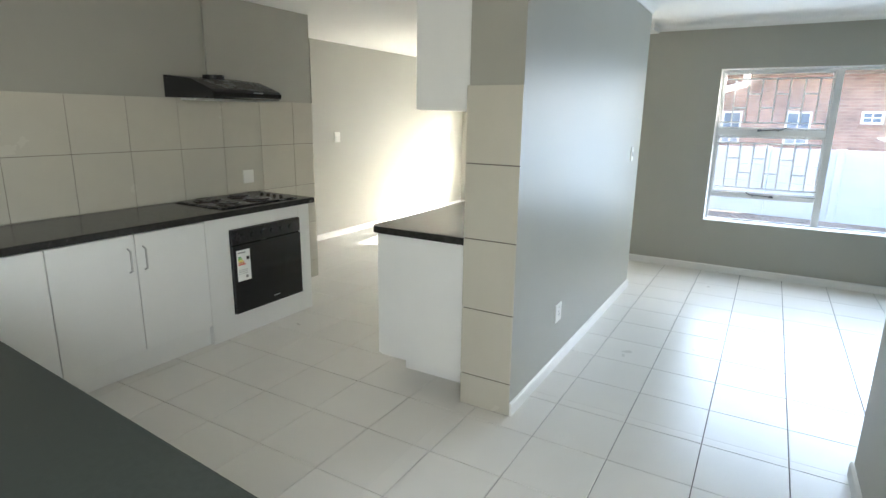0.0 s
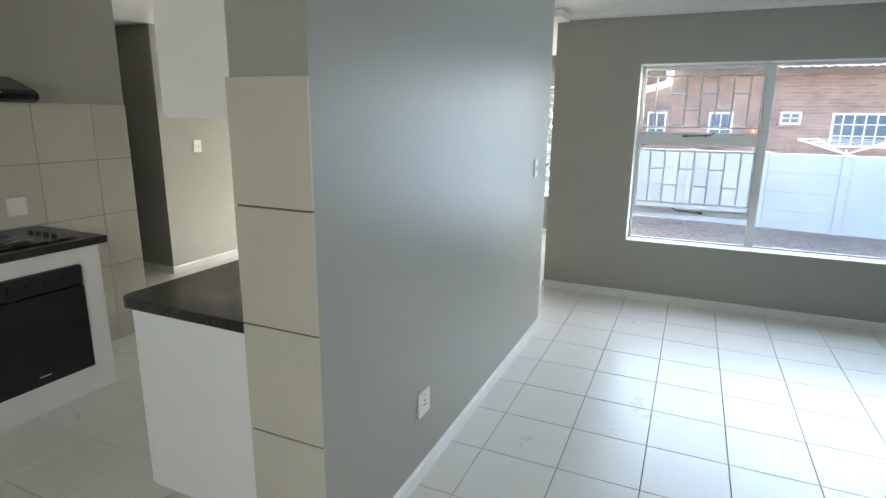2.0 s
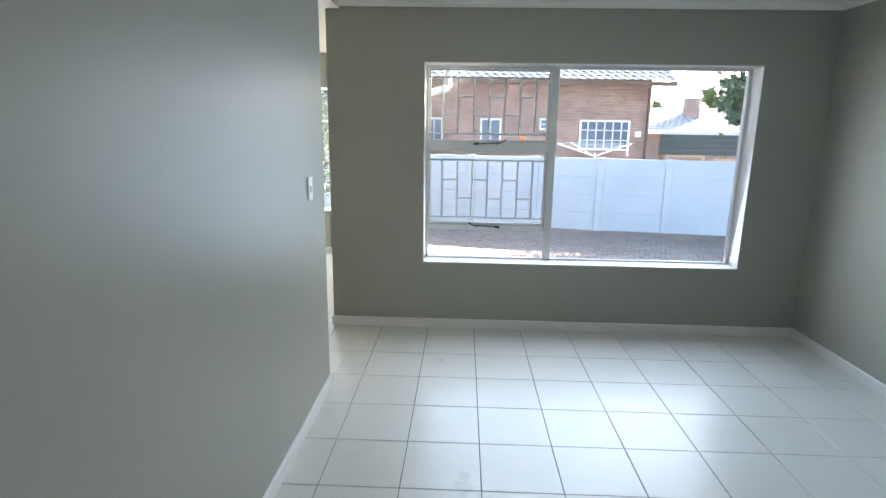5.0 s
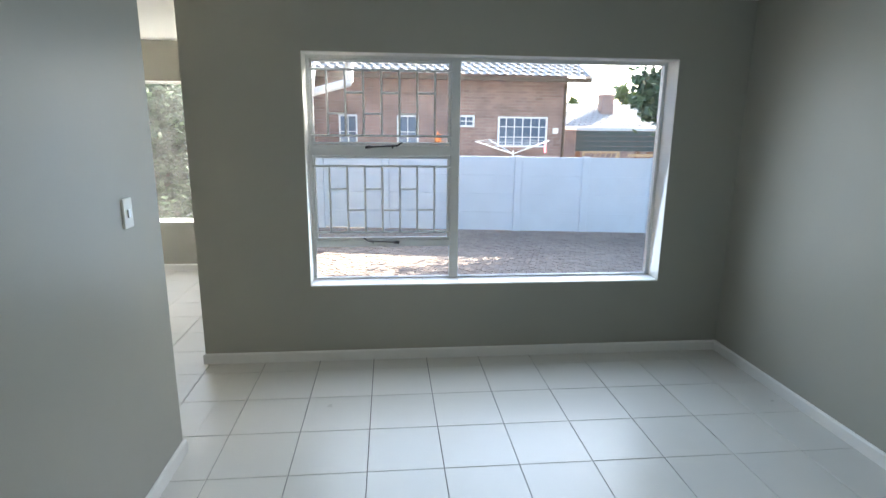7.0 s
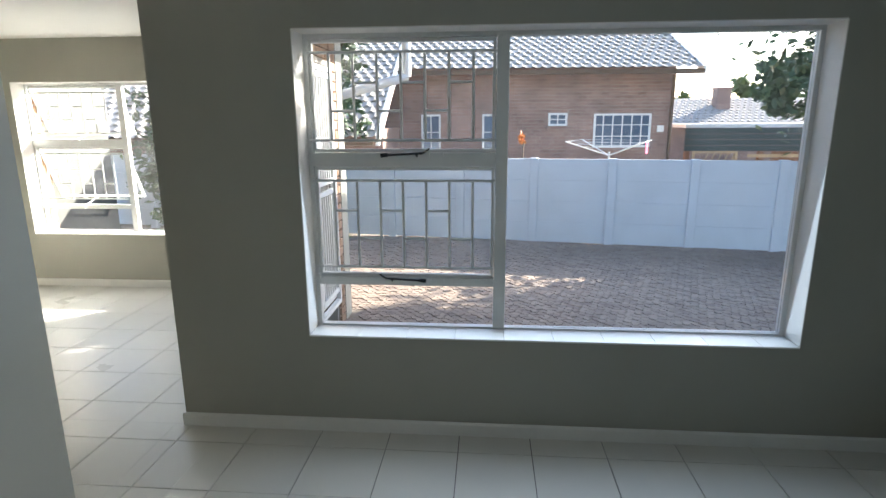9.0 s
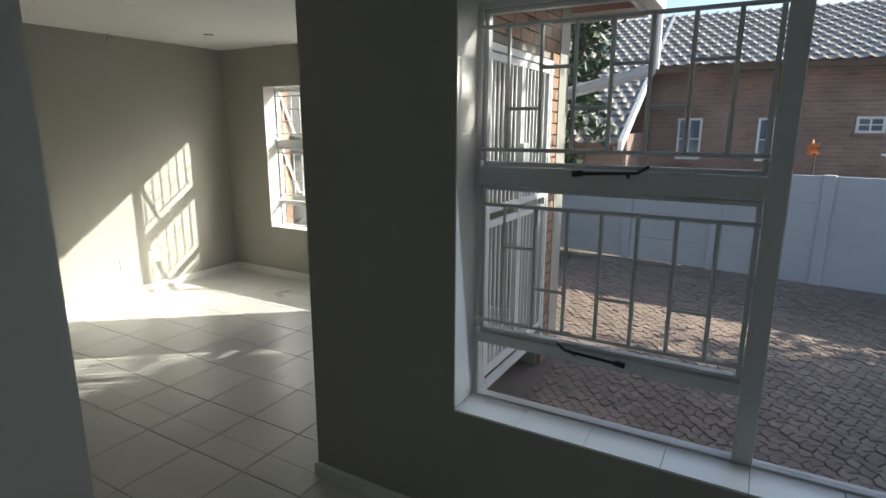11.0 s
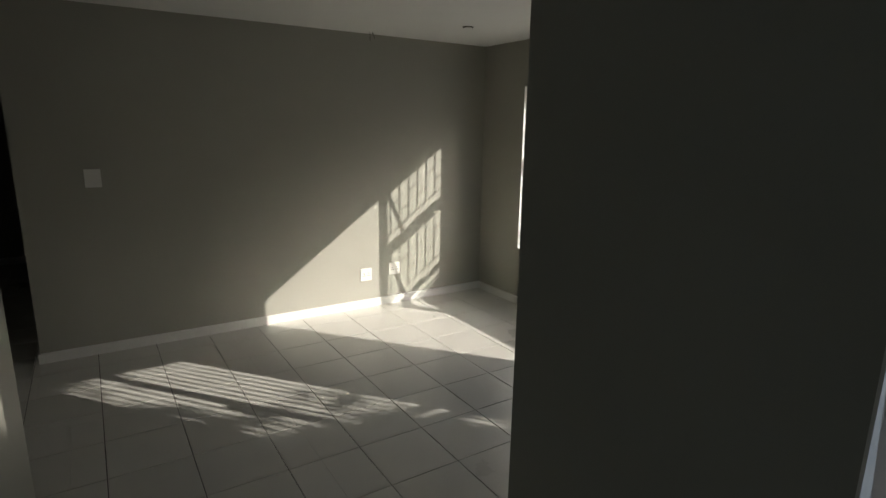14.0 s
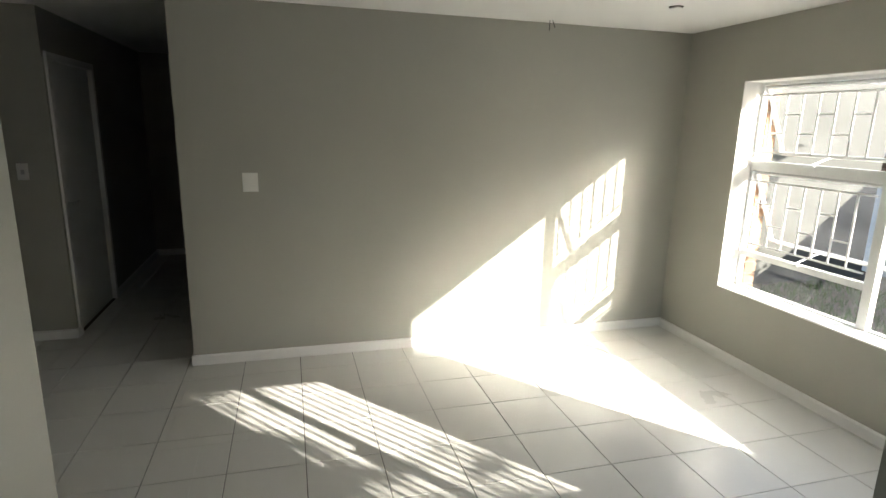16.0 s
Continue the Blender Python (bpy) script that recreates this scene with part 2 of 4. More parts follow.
GATE, GX = (7.14, 8.24, 2.07), -0.970                 # garden door: y0 y1 z1, and its gate
HALLX, STUB = -5.43, -2.05
DOWNLIGHTS, WIRES = [(-3.93, 7.65), (-3.85, 6.10)], (-4.62, 7.15)

window_light("sky_through_window_a", WA[0], WA[1], AY1 + 0.02, WA[2] + 0.03, WA[3] - 0.03, 3.3, colour=(0.74, 0.88, 1.0)).data.spread = radians(150)
window_light("sky_through_window_b", WB[0], WB[1], BY1 + 0.02, WB[2] + 0.03, WB[3] - 0.03, 1.2, colour=(0.93, 0.97, 1.0))
# added fill lamp that brightens the kitchen; its window is invented and unseen
lamp = window_light("kitchen_fill_light", -0.5, 0.5, 0.0, -0.5, 0.5, 4.2, 1, (1.0, 0.97, 0.88))
lamp.matrix_world = look((0.50, -0.82, 1.50), (-0.5, -0.62, 0.95))

# ---------------------------------------------------------------- shell
structure("floor", boxes((-8.2, SOUTH, -0.14, AX1 + 0.1, AY1 + 0.1, -0.006), (BX0 - 0.1, AY1 + 0.1, -0.14, BX1 + 0.1, BY1 + 0.1, -0.006)), M_GROUT,
          "square cream ceramic floor tiles with dark grout", "floor")
FLOOR = bpy.data.objects["floor"]


def wall_with_hole(name, x0, x1, y0, y1, hole, label, along="x"):
    """A wall from floor to ceiling with one opening through it: hole is (a0, a1, z0, z1) along the wall."""
    a0, a1, z0, z1 = hole
    lo, hi = GROUND, CEIL + 0.05
    if along == "x":
        rows = [(x0, y0, lo, a0, y1, hi), (a1, y0, lo, x1, y1, hi), (a0, y0, z1, a1, y1, hi)]
        if z0 > 0:
            rows.append((a0, y0, lo, a1, y1, z0))
    else:
        rows = [(x0, y0, lo, x1, a0, hi), (x0, a1, lo, x1, y1, hi), (x0, a0, z1, x1, a1, hi)]
        if z0 > 0:
            rows.append((x0, a0, lo, x1, a1, z0))
    bm = boxes(*rows)
    bmesh.ops.remove_doubles(bm, verts=list(bm.verts), dist=1e-5)
    return structure(name, bm, M_WALL, label, "wall")


GREY = "smooth plastered wall painted warm grey"
wall_with_hole("wall_living_window", BX1, AX1 + OUT, AY1, AY1 + OUT, WA, GREY)
wall_with_hole("wall_sunroom_window", BX0 - 0.12, BX1 + OUT + 0.04, BY1, BY1 + OUT, WB, GREY)
wall_with_hole("wall_sunroom_east", BX1, BX1 + OUT, AY1 + OUT, BY1, (GATE[0], GATE[1], 0, GATE[2]), GREY, along="y")
structure("wall_divider", boxes((DX0, DY0, 0, DX1, DY1, CEIL + 0.05)), M_WALL, "satin grey painted dividing wall with worn corner", "wall")
structure("wall_kitchen_stub", boxes((STUB, DY1 - 0.12, 0, DX0, DY1 - 0.004, CEIL + 0.05)), M_WALL, GREY, "wall")
structure("wall_sunroom_west", boxes((BX0 - 0.12, HALL1, 0, BX0, BY1, CEIL + 0.05)), M_WALL, GREY, "wall")
structure("wall_hall_north", boxes((-8.2, HALL1, 0, BX0 - 0.12, HALL1 + 0.12, CEIL + 0.05)), M_WALL, GREY, "wall")
wall_with_hole("wall_hall_south", -8.2, HALLX, HALL0 - 0.12, HALL0, (-6.45, -5.47, 0, 2.10), GREY)
structure("wall_hall_corner", boxes((HALLX - 0.12, SOUTH, 0, HALLX, HALL0 - 0.12, CEIL + 0.05)), M_WALL, GREY, "wall")
structure("wall_hall_end", boxes((-8.3, SOUTH, 0, -8.2, HALL1 + 0.12, CEIL + 0.05)), M_WALL, GREY, "wall")
structure("wall_kitchen", boxes((KX - 0.12, SOUTH, 0, KX, KEND, CEIL + 0.05)), M_WALL, GREY, "wall")
structure("wall_living_east", boxes((AX1, AY0 - 0.23, GROUND, AX1 + OUT, AY1, CEIL + 0.05)), M_WALL, GREY, "wall")
structure("wall_living_south", boxes((0.53, AY0 - 0.23, 0, AX1, AY0, CEIL + 0.05)), M_WALL, GREY, "wall")
# the opening is invented, out of view, to go with the kitchen fill lamp
wall_with_hole("wall_kitchen_east", 0.53, 0.66, SOUTH, AY0 - 0.23, (-1.25, -0.40, 1.02, 2.02), GREY, along="y")
structure("wall_south", boxes((-8.3, SOUTH - 0.12, GROUND, 0.66, SOUTH, CEIL + 0.05)), M_WALL, GREY, "wall")
structure("ceiling", boxes((-8.3, SOUTH - 0.12, CEIL, AX1 + OUT, AY1 + OUT, CEIL + 0.1), (BX0 - 0.12, AY1 + OUT, CEIL, BX1 + OUT, BY1 + OUT, CEIL + 0.1)), M_CEIL,
          "plain white painted ceiling", "ceiling")
structure("ceiling_kitchen", boxes((-8.3, SOUTH - 0.12, LOW, DX0 + 0.1, AY1 - 0.3, CEIL + 0.01), (BX0 - 0.1, AY1 - 0.3, LOW, BX1 + 0.1, BY1 + 0.1, CEIL + 0.01)), M_CEIL,
          "plain white painted ceiling", "ceiling")


# ---------------------------------------------------------------- baseboards and cornices
def skirting(runs):
    """White skirting along walls: each run is (x0, y0, x1, y1, nx, ny), the wall's line and the way into the room."""
    for x0, y0, x1, y1, nx, ny in runs:
        bm = bmesh.new()
        t, h = 0.014, 0.072
        outline = [(0.0, 0.0), (t, 0.0), (t, h - 0.01), (t * 0.45, h), (0.0, h)]
        if nx:
            prism(bm, [(x0 + nx * u, v) for u, v in outline], "y", min(y0, y1), max(y0, y1))
        else:
            prism(bm, [(y0 + ny * u, v) for u, v in outline], "x", min(x0, x1), max(x0, x1))
        structure("baseboard", bm, M_TRIM, "white painted skirting board", "baseboard")


def cornice(runs):
    for x0, y0, x1, y1, nx, ny in runs:
        bm = bmesh.new()
        s = CEIL - CORNICE
        outline = [(0.0, CORNICE), (0.008, CORNICE)] + [(0.008 + s * (1 - math.cos(a)), CORNICE + s * math.sin(a) * 0.97) for a in (0.4, 0.8, 1.2, 1.5)] + [(s + 0.02, CEIL + 0.004), (0.0, CEIL + 0.004)]
        if nx:
            prism(bm, [(x0 + nx * u, v) for u, v in outline], "y", min(y0, y1), max(y0, y1))
        else:
            prism(bm, [(y0 + ny * u, v) for u, v in outline], "x", min(x0, x1), max(x0, x1))
        structure("trim", bm, M_CEIL, "white coved plaster cornice", "cornice")


RUNS = [
    (BX1, AY1, AX1, AY1, 0, -1), (AX1, AY0, AX1, AY1, -1, 0), (0.53, AY0, AX1, AY0, 0, 1), (0.53, SOUTH, 0.53, AY0 + 0.014, -1, 0),
    (DX1, DY0, DX1, DY1 + 0.014, 1, 0), (DX0, DY1, DX1, DY1, 0, 1), (STUB, DY1, DX0, DY1, 0, 1),
    (BX0, HALL1, BX0, BY1, 1, 0), (BX0, BY1, BX1, BY1, 0, -1), (BX1, AY1 - 0.014, BX1, GATE[0], -1, 0), (BX1, GATE[1], BX1, BY1, -1, 0),
    (-8.2, HALL1, BX0 + 0.014, HALL1, 0, -1), (HALLX, KEND - 0.2, HALLX, HALL0, 1, 0), (-5.469, HALL0, HALLX + 0.014, HALL0, 0, 1), (-8.2, HALL0, -6.451, HALL0, 0, 1), (-8.2, HALL0, -8.2, HALL1, 1, 0),
]
skirting(RUNS)
cornice(RUNS[:5])

# ---------------------------------------------------------------- windows
def burglar_bars(parent, x0, x1, y, z0, z1, lower=0):
    """A welded steel guard: two rails, seven uprights and staggered links."""
    bars = part("burglar_bars", rod(bmesh.new(), (x0, y, z1), (x1, y, z1), 0.0070), M_BARS, parent, "white painted steel burglar bars")
    part("rail", rod(bmesh.new(), (x0, y, z0), (x1, y, z0), 0.0070), M_BARS, bars)
    n = 7
    gap = (x1 - x0) / (n + 0.9)
    xs = [x0 + gap * (0.95 + i) for i in range(n)]
    for x in xs:
        part("upright", rod(bmesh.new(), (x, y, z0), (x, y, z1), 0.0070), M_BARS, bars)
    for i in range(n - 1):
        z = z0 + (z1 - z0) * (0.34 if i % 2 == lower else 0.66)
        part("link", rod(bmesh.new(), (xs[i], y, z), (xs[i + 1], y, z), 0.0064, 6), M_BARS, bars)


def ring(bm, x0, x1, z0, z1, y0, y1, w):
    """A rectangular frame in the plane of a wall along x."""
    box(bm, x0, y0, z0, x1, y1, z0 + w)
    box(bm, x0, y0, z1 - w, x1, y1, z1)
    box(bm, x0, y0, z0 + w, x0 + w, y1, z1 - w)
    box(bm, x1 - w, y0, z0 + w, x1, y1, z1 - w)
    return bm


def pane(parent, x0, x1, z0, z1, y):
    ob = part("pane", boxes((x0, y, z0, x1, y + 0.004, z1)), M_GLASS, parent)
    ob.visible_shadow = False
    return ob


def steel_window(name, hole, wall_y, opened, label):
    """Steel window: two top-hung sashes over a fixed light, beside one large fixed light, with burglar bars inside."""
    x0, x1, z0, z1 = hole
    post = x0 + 0.977
    win = empty(name, ((x0 + x1) / 2, wall_y, z0), label, "window", kind="structure")
    base = Matrix.Translation(win.location).inverted()
    y0, y1 = wall_y + 0.150, wall_y + 0.195

    def add(pname, bm, mat=M_FRAME, parent=win, plabel="", bevel=0.0):
        ob = part(pname, bm, mat, parent, plabel, bevel)
        if parent is win:
            ob.matrix_parent_inverse = base
        return ob
    add("window_frame", ring(bmesh.new(), x0 + 0.001, x1 - 0.001, z0 - 0.006, z1 - 0.001, y0, y1, 0.024), bevel=0.003)
    add("mullion", boxes((post - 0.03, y0 - 0.004, z0 + 0.010, post + 0.03, y1 - 0.002, z1 - 0.024)), bevel=0.004)
    t1, t2 = z0 + 0.897, z0 + 0.262
    add("transom", boxes((x0 + 0.024, y0 - 0.002, t1 - 0.035, post - 0.03, y1 - 0.003, t1 + 0.035)), bevel=0.004)
    add("transom", boxes((x0 + 0.024, y0 - 0.002, t2 - 0.022, post - 0.03, y1 - 0.003, t2 + 0.022)), bevel=0.004)
    pane_x0, pane_x1 = x0 + 0.024, post - 0.03
    glass = add("pane", boxes((post + 0.03, y0 + 0.02, z0 + 0.018, x1 - 0.025, y0 + 0.024, z1 - 0.025)), M_GLASS)
    glass.visible_shadow = False
    glass = add("pane", boxes((pane_x0, y0 + 0.02, z0 + 0.018, pane_x1, y0 + 0.024, t2 - 0.022)), M_GLASS)
    glass.visible_shadow = False
    for lo, hi, lower in ((t1 + 0.035, z1 - 0.025, 0), (t2 + 0.022, t1 - 0.035, 1)):
        sash = add("sash", ring(bmesh.new(), pane_x0 + 0.003, pane_x1 - 0.003, lo + 0.003, hi - 0.003, y0 + 0.01, y1 - 0.004, 0.015), bevel=0.002)
        glass = pane(sash, pane_x0 + 0.018, pane_x1 - 0.018, lo + 0.018, hi - 0.018, y0 + 0.022)
        stay = bmesh.new()
        mid = (pane_x0 + pane_x1) / 2 - 0.02
        if opened:
            hinge = Vector((0, y1 - 0.01, hi))
            swing = Matrix.Translation(hinge) @ Matrix.Rotation(radians(opened), 4, "X") @ Matrix.Translation(-hinge)
            sash.data.transform(swing)
            glass.data.transform(swing)
            drop = swing @ Vector((mid, y0, lo + 0.03))
            rod(stay, (mid, y0 - 0.004, lo - 0.01), tuple(drop), 0.006)
            rod(stay, (mid - 0.04, y0 - 0.012, lo - 0.012), (mid + 0.05, y0 - 0.012, lo - 0.006), 0.007)
            add("stay", stay, M_FRAME, plabel="white window stay")
        else:
            way, at = (-1, mid - 0.02) if lower else (1, mid + 0.06)
            rod(stay, (at - way * 0.13, y0 - 0.016, lo - 0.012), (at + way * 0.06, y0 - 0.016, lo - 0.002), 0.0055)
            rod(stay, (at + way * 0.06, y0 - 0.016, lo - 0.002), (at + way * 0.095, y0 - 0.016, lo + 0.020), 0.005)
            rod(stay, (at - way * 0.15, y0 - 0.016, lo - 0.014), (at - way * 0.115, y0 - 0.016, lo - 0.010), 0.010)
            rod(stay, (at + way * 0.03, y0 + 0.005, lo - 0.020), (at + way * 0.03, y0 - 0.02, lo - 0.006), 0.006)
            peg = boxes((mid + 0.13, y0 - 0.016, lo - 0.022, mid + 0.155, y0 - 0.001, lo + 0.004), (mid + 0.21, y0 - 0.016, lo - 0.022, mid + 0.225, y0 - 0.001, lo + 0.004))
            add("stay_peg", peg, M_FRAME, plabel="white stay pegs")
            add("stay", stay, M_BLACK, plabel="black casement stay")
        holder = add("guard", boxes((pane_x0, y0 - 0.03, lo - 0.004, pane_x0 + 0.012, y0 - 0.003, lo + 0.02)), M_FRAME)
        burglar_bars(holder, pane_x0, pane_x1, y0 - 0.022, lo + 0.062, hi - 0.068, lower)
    # sill laid with cut tiles
    sill = add("window_sill", boxes((x0 + 0.001, wall_y + 0.001, z0 - 0.001, x1 - 0.001, y0 + 0.02, z0 + 0.004)), M_GROUT, plabel="sill of cut white tiles")
    w = 0.25
    for i in range(math.ceil((x1 - x0 - 0.004) / w)):
        a = x0 + 0.002 + i * w
        part("tile", boxes((a + 0.0008, wall_y - 0.004, z0 + 0.001, min(a + w, x1 - 0.002) - 0.0008, y0, z0 + 0.010)), M_TRIM, sill, bevel=0.0012)
    return win


steel_window("window_1", WA, AY1, 0, "white steel window with closed top-hung sashes and burglar bars")
steel_window("window_2", WB, BY1, 24, "white steel window with two sashes propped open behind burglar bars")

# reveals in white plaster
for hole, y in ((WA, AY1), (WB, BY1)):
    x0, x1, z0, z1 = hole
    bm = boxes((x0 - 0.001, y - 0.002, z0 + 0.012, x0 + 0.004, y + 0.150, z1 - 0.004), (x1 - 0.004, y - 0.002, z0 + 0.012, x1 + 0.001, y + 0.150, z1 - 0.004), (x0 + 0.004, y - 0.002, z1 - 0.004, x1 - 0.004, y + 0.150, z1 + 0.001))
    structure("trim", bm, M_TRIM, "white painted window reveal", "reveal")

# ---------------------------------------------------------------- garden door and its security gate
def security_gate():
    y0, y1, z1 = GATE
    gate = empty("security_gate", (GX, (y0 + y1) / 2, -0.02), "white steel double security gate closed over the garden door", "gate")
    inv = Matrix.Translation(gate.location).inverted()

    def add(n, bm, parent=gate, mat=M_BARS, lab=""):
        ob = part(n, bm, mat, parent, lab)
        if parent is gate:
            ob.matrix_parent_inverse = inv
        return ob
    bm = bmesh.new()
    box(bm, GX - 0.02, y0, -0.06, GX + 0.02, y1, -0.02)
    box(bm, GX - 0.02, y0, z1 - 0.04, GX + 0.02, y1, z1)
    box(bm, GX - 0.02, y0, -0.02, GX + 0.02, y0 + 0.035, z1 - 0.04)
    box(bm, GX - 0.02, y1 - 0.035, -0.02, GX + 0.02, y1, z1 - 0.04)
    add("outer_frame", bm)
    mid = (y0 + y1) / 2
    for a, b in ((y0 + 0.04, mid - 0.003), (mid + 0.003, y1 - 0.04)):
        bm = bmesh.new()
        for lo, hi in ((0.06, 0.10), (1.0, 1.04), (1.09, 1.13), (z1 - 0.09, z1 - 0.05)):
            box(bm, GX - 0.014, a, lo, GX + 0.014, b, hi)
        box(bm, GX - 0.016, a, 0.055, GX + 0.016, a + 0.028, z1 - 0.045)
        box(bm, GX - 0.016, b - 0.028, 0.055, GX + 0.016, b, z1 - 0.045)
        leaf = add("gate_leaf", bm)
        n = 6
        for i in range(n):
            y = a + 0.028 + (b - a - 0.056) * (i + 1) / (n + 1)
            part("bar", boxes((GX - 0.006, y - 0.006, 0.10, GX + 0.006, y + 0.006, 1.0), (GX - 0.006, y - 0.006, 1.13, GX + 0.006, y + 0.006, z1 - 0.09)), M_BARS, leaf)
    add("lock_box", boxes((GX + 0.012, mid - 0.05, 1.36, GX + 0.05, mid + 0.04, 1.50)), lab="white steel lock box")


def door_lining():
    y0, y1, z1 = GATE
    door = empty("door_1", (BX1 + 0.1, (y0 + y1) / 2, 0), "garden doorway with white painted lining", "doorway", kind="structure")
    inv = Matrix.Translation(door.location).inverted()
    bm = boxes((BX1 - 0.004, y0 + 0.001, 0, BX1 + OUT - 0.03, y0 + 0.03, z1 - 0.03), (BX1 - 0.004, y1 - 0.03, 0, BX1 + OUT - 0.03, y1 - 0.001, z1 - 0.03), (BX1 - 0.004, y0 + 0.001, z1 - 0.03, BX1 + OUT - 0.03, y1 - 0.001, z1 - 0.001))
    part("door_frame", bm, M_TRIM, door).matrix_parent_inverse = inv
    part("threshold", boxes((BX1, y0, -0.006, BX1 + OUT, y1, 0.012)), M_TRIM, door).matrix_parent_inverse = inv


security_gate()
door_lining()

# ---------------------------------------------------------------- kitchen
FX = -3.06                                           # front of the hob run


def bow_handle(parent, x, y, z0, z1):
    bm = bmesh.new()
    rod(bm, (x, y, z0), (x + 0.028, y, z0 + 0.012), 0.005)
    rod(bm, (x, y, z1), (x + 0.028, y, z1 - 0.012), 0.005)
    rod(bm, (x + 0.028, y, z0 + 0.010), (x + 0.028, y, z1 - 0.010), 0.006)
    part("handle", bm, M_STEEL, parent, "brushed steel bow handle")


def base_cabinet(y0, y1, doors, label):
    unit = tagged(part("base_cabinet", boxes((KX + 0.012, y0 + 0.001, 0.13, FX - 0.02, y1 - 0.001, 0.858)), M_CABINET), label, "cabinet", "kitchen base cabinets")
    part("plinth", boxes((KX + 0.012, y0 + 0.001, 0.0, FX - 0.035, y1 - 0.001, 0.129)), M_CABINET, unit)
    w = (y1 - y0) / doors
    for i in range(doors):
        a = y0 + i * w
        door = part("door", boxes((FX - 0.019, a + 0.003, 0.14, FX, a + w - 0.003, 0.85)), M_CABINET, unit, bevel=0.0025)
        side = a + w - 0.045 if i % 2 == 0 and doors > 1 else a + 0.045
        bow_handle(door, FX, side, 0.635, 0.775)
    return unit


base_cabinet(0.40, 0.970, 1, "white melamine base cabinet with a single door")
base_cabinet(0.970, 1.900, 2, "white melamine base cabinet with two doors and steel handles")


def oven_unit():
    y0, y1 = 1.900, 2.845
    oy0, oy1, oz0, oz1 = 2.085, 2.725, 0.162, 0.765
    unit = empty("oven_housing", ((KX + FX) / 2, (y0 + y1) / 2, 0), "white melamine housing round a built-in oven", "cabinet", "kitchen base cabinets")
    inv = Matrix.Translation(unit.location).inverted()
    for n, b in (("side_panel", (KX + 0.012, y0 + 0.001, 0.0, FX - 0.002, oy0 - 0.002, 0.858)), ("side_panel", (KX + 0.012, oy1 + 0.002, 0.0, FX - 0.002, y1, 0.858)),
                 ("plinth", (KX + 0.012, oy0 - 0.0015, 0.0, FX - 0.003, oy1 + 0.0015, oz0 - 0.002)), ("top_rail", (KX + 0.012, oy0 - 0.0015, oz1 + 0.002, FX - 0.003, oy1 + 0.0015, 0.858))):
        part(n, boxes(b), M_CABINET, unit).matrix_parent_inverse = inv
    oven = tagged(part("oven", boxes((KX + 0.05, oy0, oz0, FX, oy1, oz1)), M_BLACK, bevel=0.003), "black built-in electric oven with an energy sticker on its door", "oven")
    door = part("oven_door", boxes((FX + 0.0005, oy0 + 0.003, oz0 + 0.004, FX + 0.022, oy1 - 0.003, oz1 - 0.112)), M_BLACKGLASS, oven, "black glass oven door", bevel=0.003)
    panel = part("control_panel", boxes((FX + 0.0005, oy0 + 0.002, oz1 - 0.106, FX + 0.018, oy1 - 0.002, oz1 - 0.002)), M_BLACK, oven, bevel=0.003)
    for i in range(6):
        y = oy0 + 0.09 + i * 0.09
        part("knob", rod(bmesh.new(), (FX + 0.018, y, oz1 - 0.055), (FX + 0.026, y, oz1 - 0.055), 0.017, 14, 0.015), M_BLACK, panel)
    part("brand_mark", boxes((FX + 0.0222, (oy0 + oy1) / 2 + 0.02, oz0 + 0.05, FX + 0.0228, (oy0 + oy1) / 2 + 0.08, oz0 + 0.056)), M_STEEL, door)
    sy0, sy1, sz0, sz1 = oy0 + 0.028, oy0 + 0.142, oz0 + 0.235, oz0 + 0.455
    card = part("energy_sticker", boxes((FX + 0.0222, sy0, sz0, FX + 0.0232, sy1, sz1)), M_PAPER, door, "white energy label with coloured bars")
    cols = [M_GREEN, M_LIME, M_YELLOW, M_ORANGE, M_RED]
    for i in range(5):
        z = sz1 - 0.055 - i * 0.013
        part("label_bar", boxes((FX + 0.0233, sy0 + 0.01, z, FX + 0.0238, sy0 + 0.035 + 0.009 * i, z + 0.010)), cols[i], card)
    part("label_bar", boxes((FX + 0.0233, sy1 - 0.032, sz1 - 0.075, FX + 0.0238, sy1 - 0.010, sz1 - 0.050)), M_BLACK, card)
    for i in range(3):
        part("label_bar", boxes((FX + 0.0233, sy0 + 0.012, sz0 + 0.05 + i * 0.014, FX + 0.0238, sy1 - 0.03, sz0 + 0.053 + i * 0.014)), M_GREYINK, card)
    part("label_bar", boxes((FX + 0.0233, sy1 - 0.045, sz0 + 0.018, FX + 0.0238, sy1 - 0.025, sz0 + 0.038)), M_GREYINK, card)
    part("label_bar", boxes((FX + 0.0233, sy0 + 0.010, sz1 - 0.022, FX + 0.0238, sy0 + 0.075, sz1 - 0.014)), M_GREYINK, card)


oven_unit()
tagged(part("worktop", boxes((KX + 0.012, 0.385, 0.86, FX + 0.03, 2.885, 0.902)), M_COUNTER, bevel=0.006), "black granite-pattern worktop along the tiled wall", "worktop")


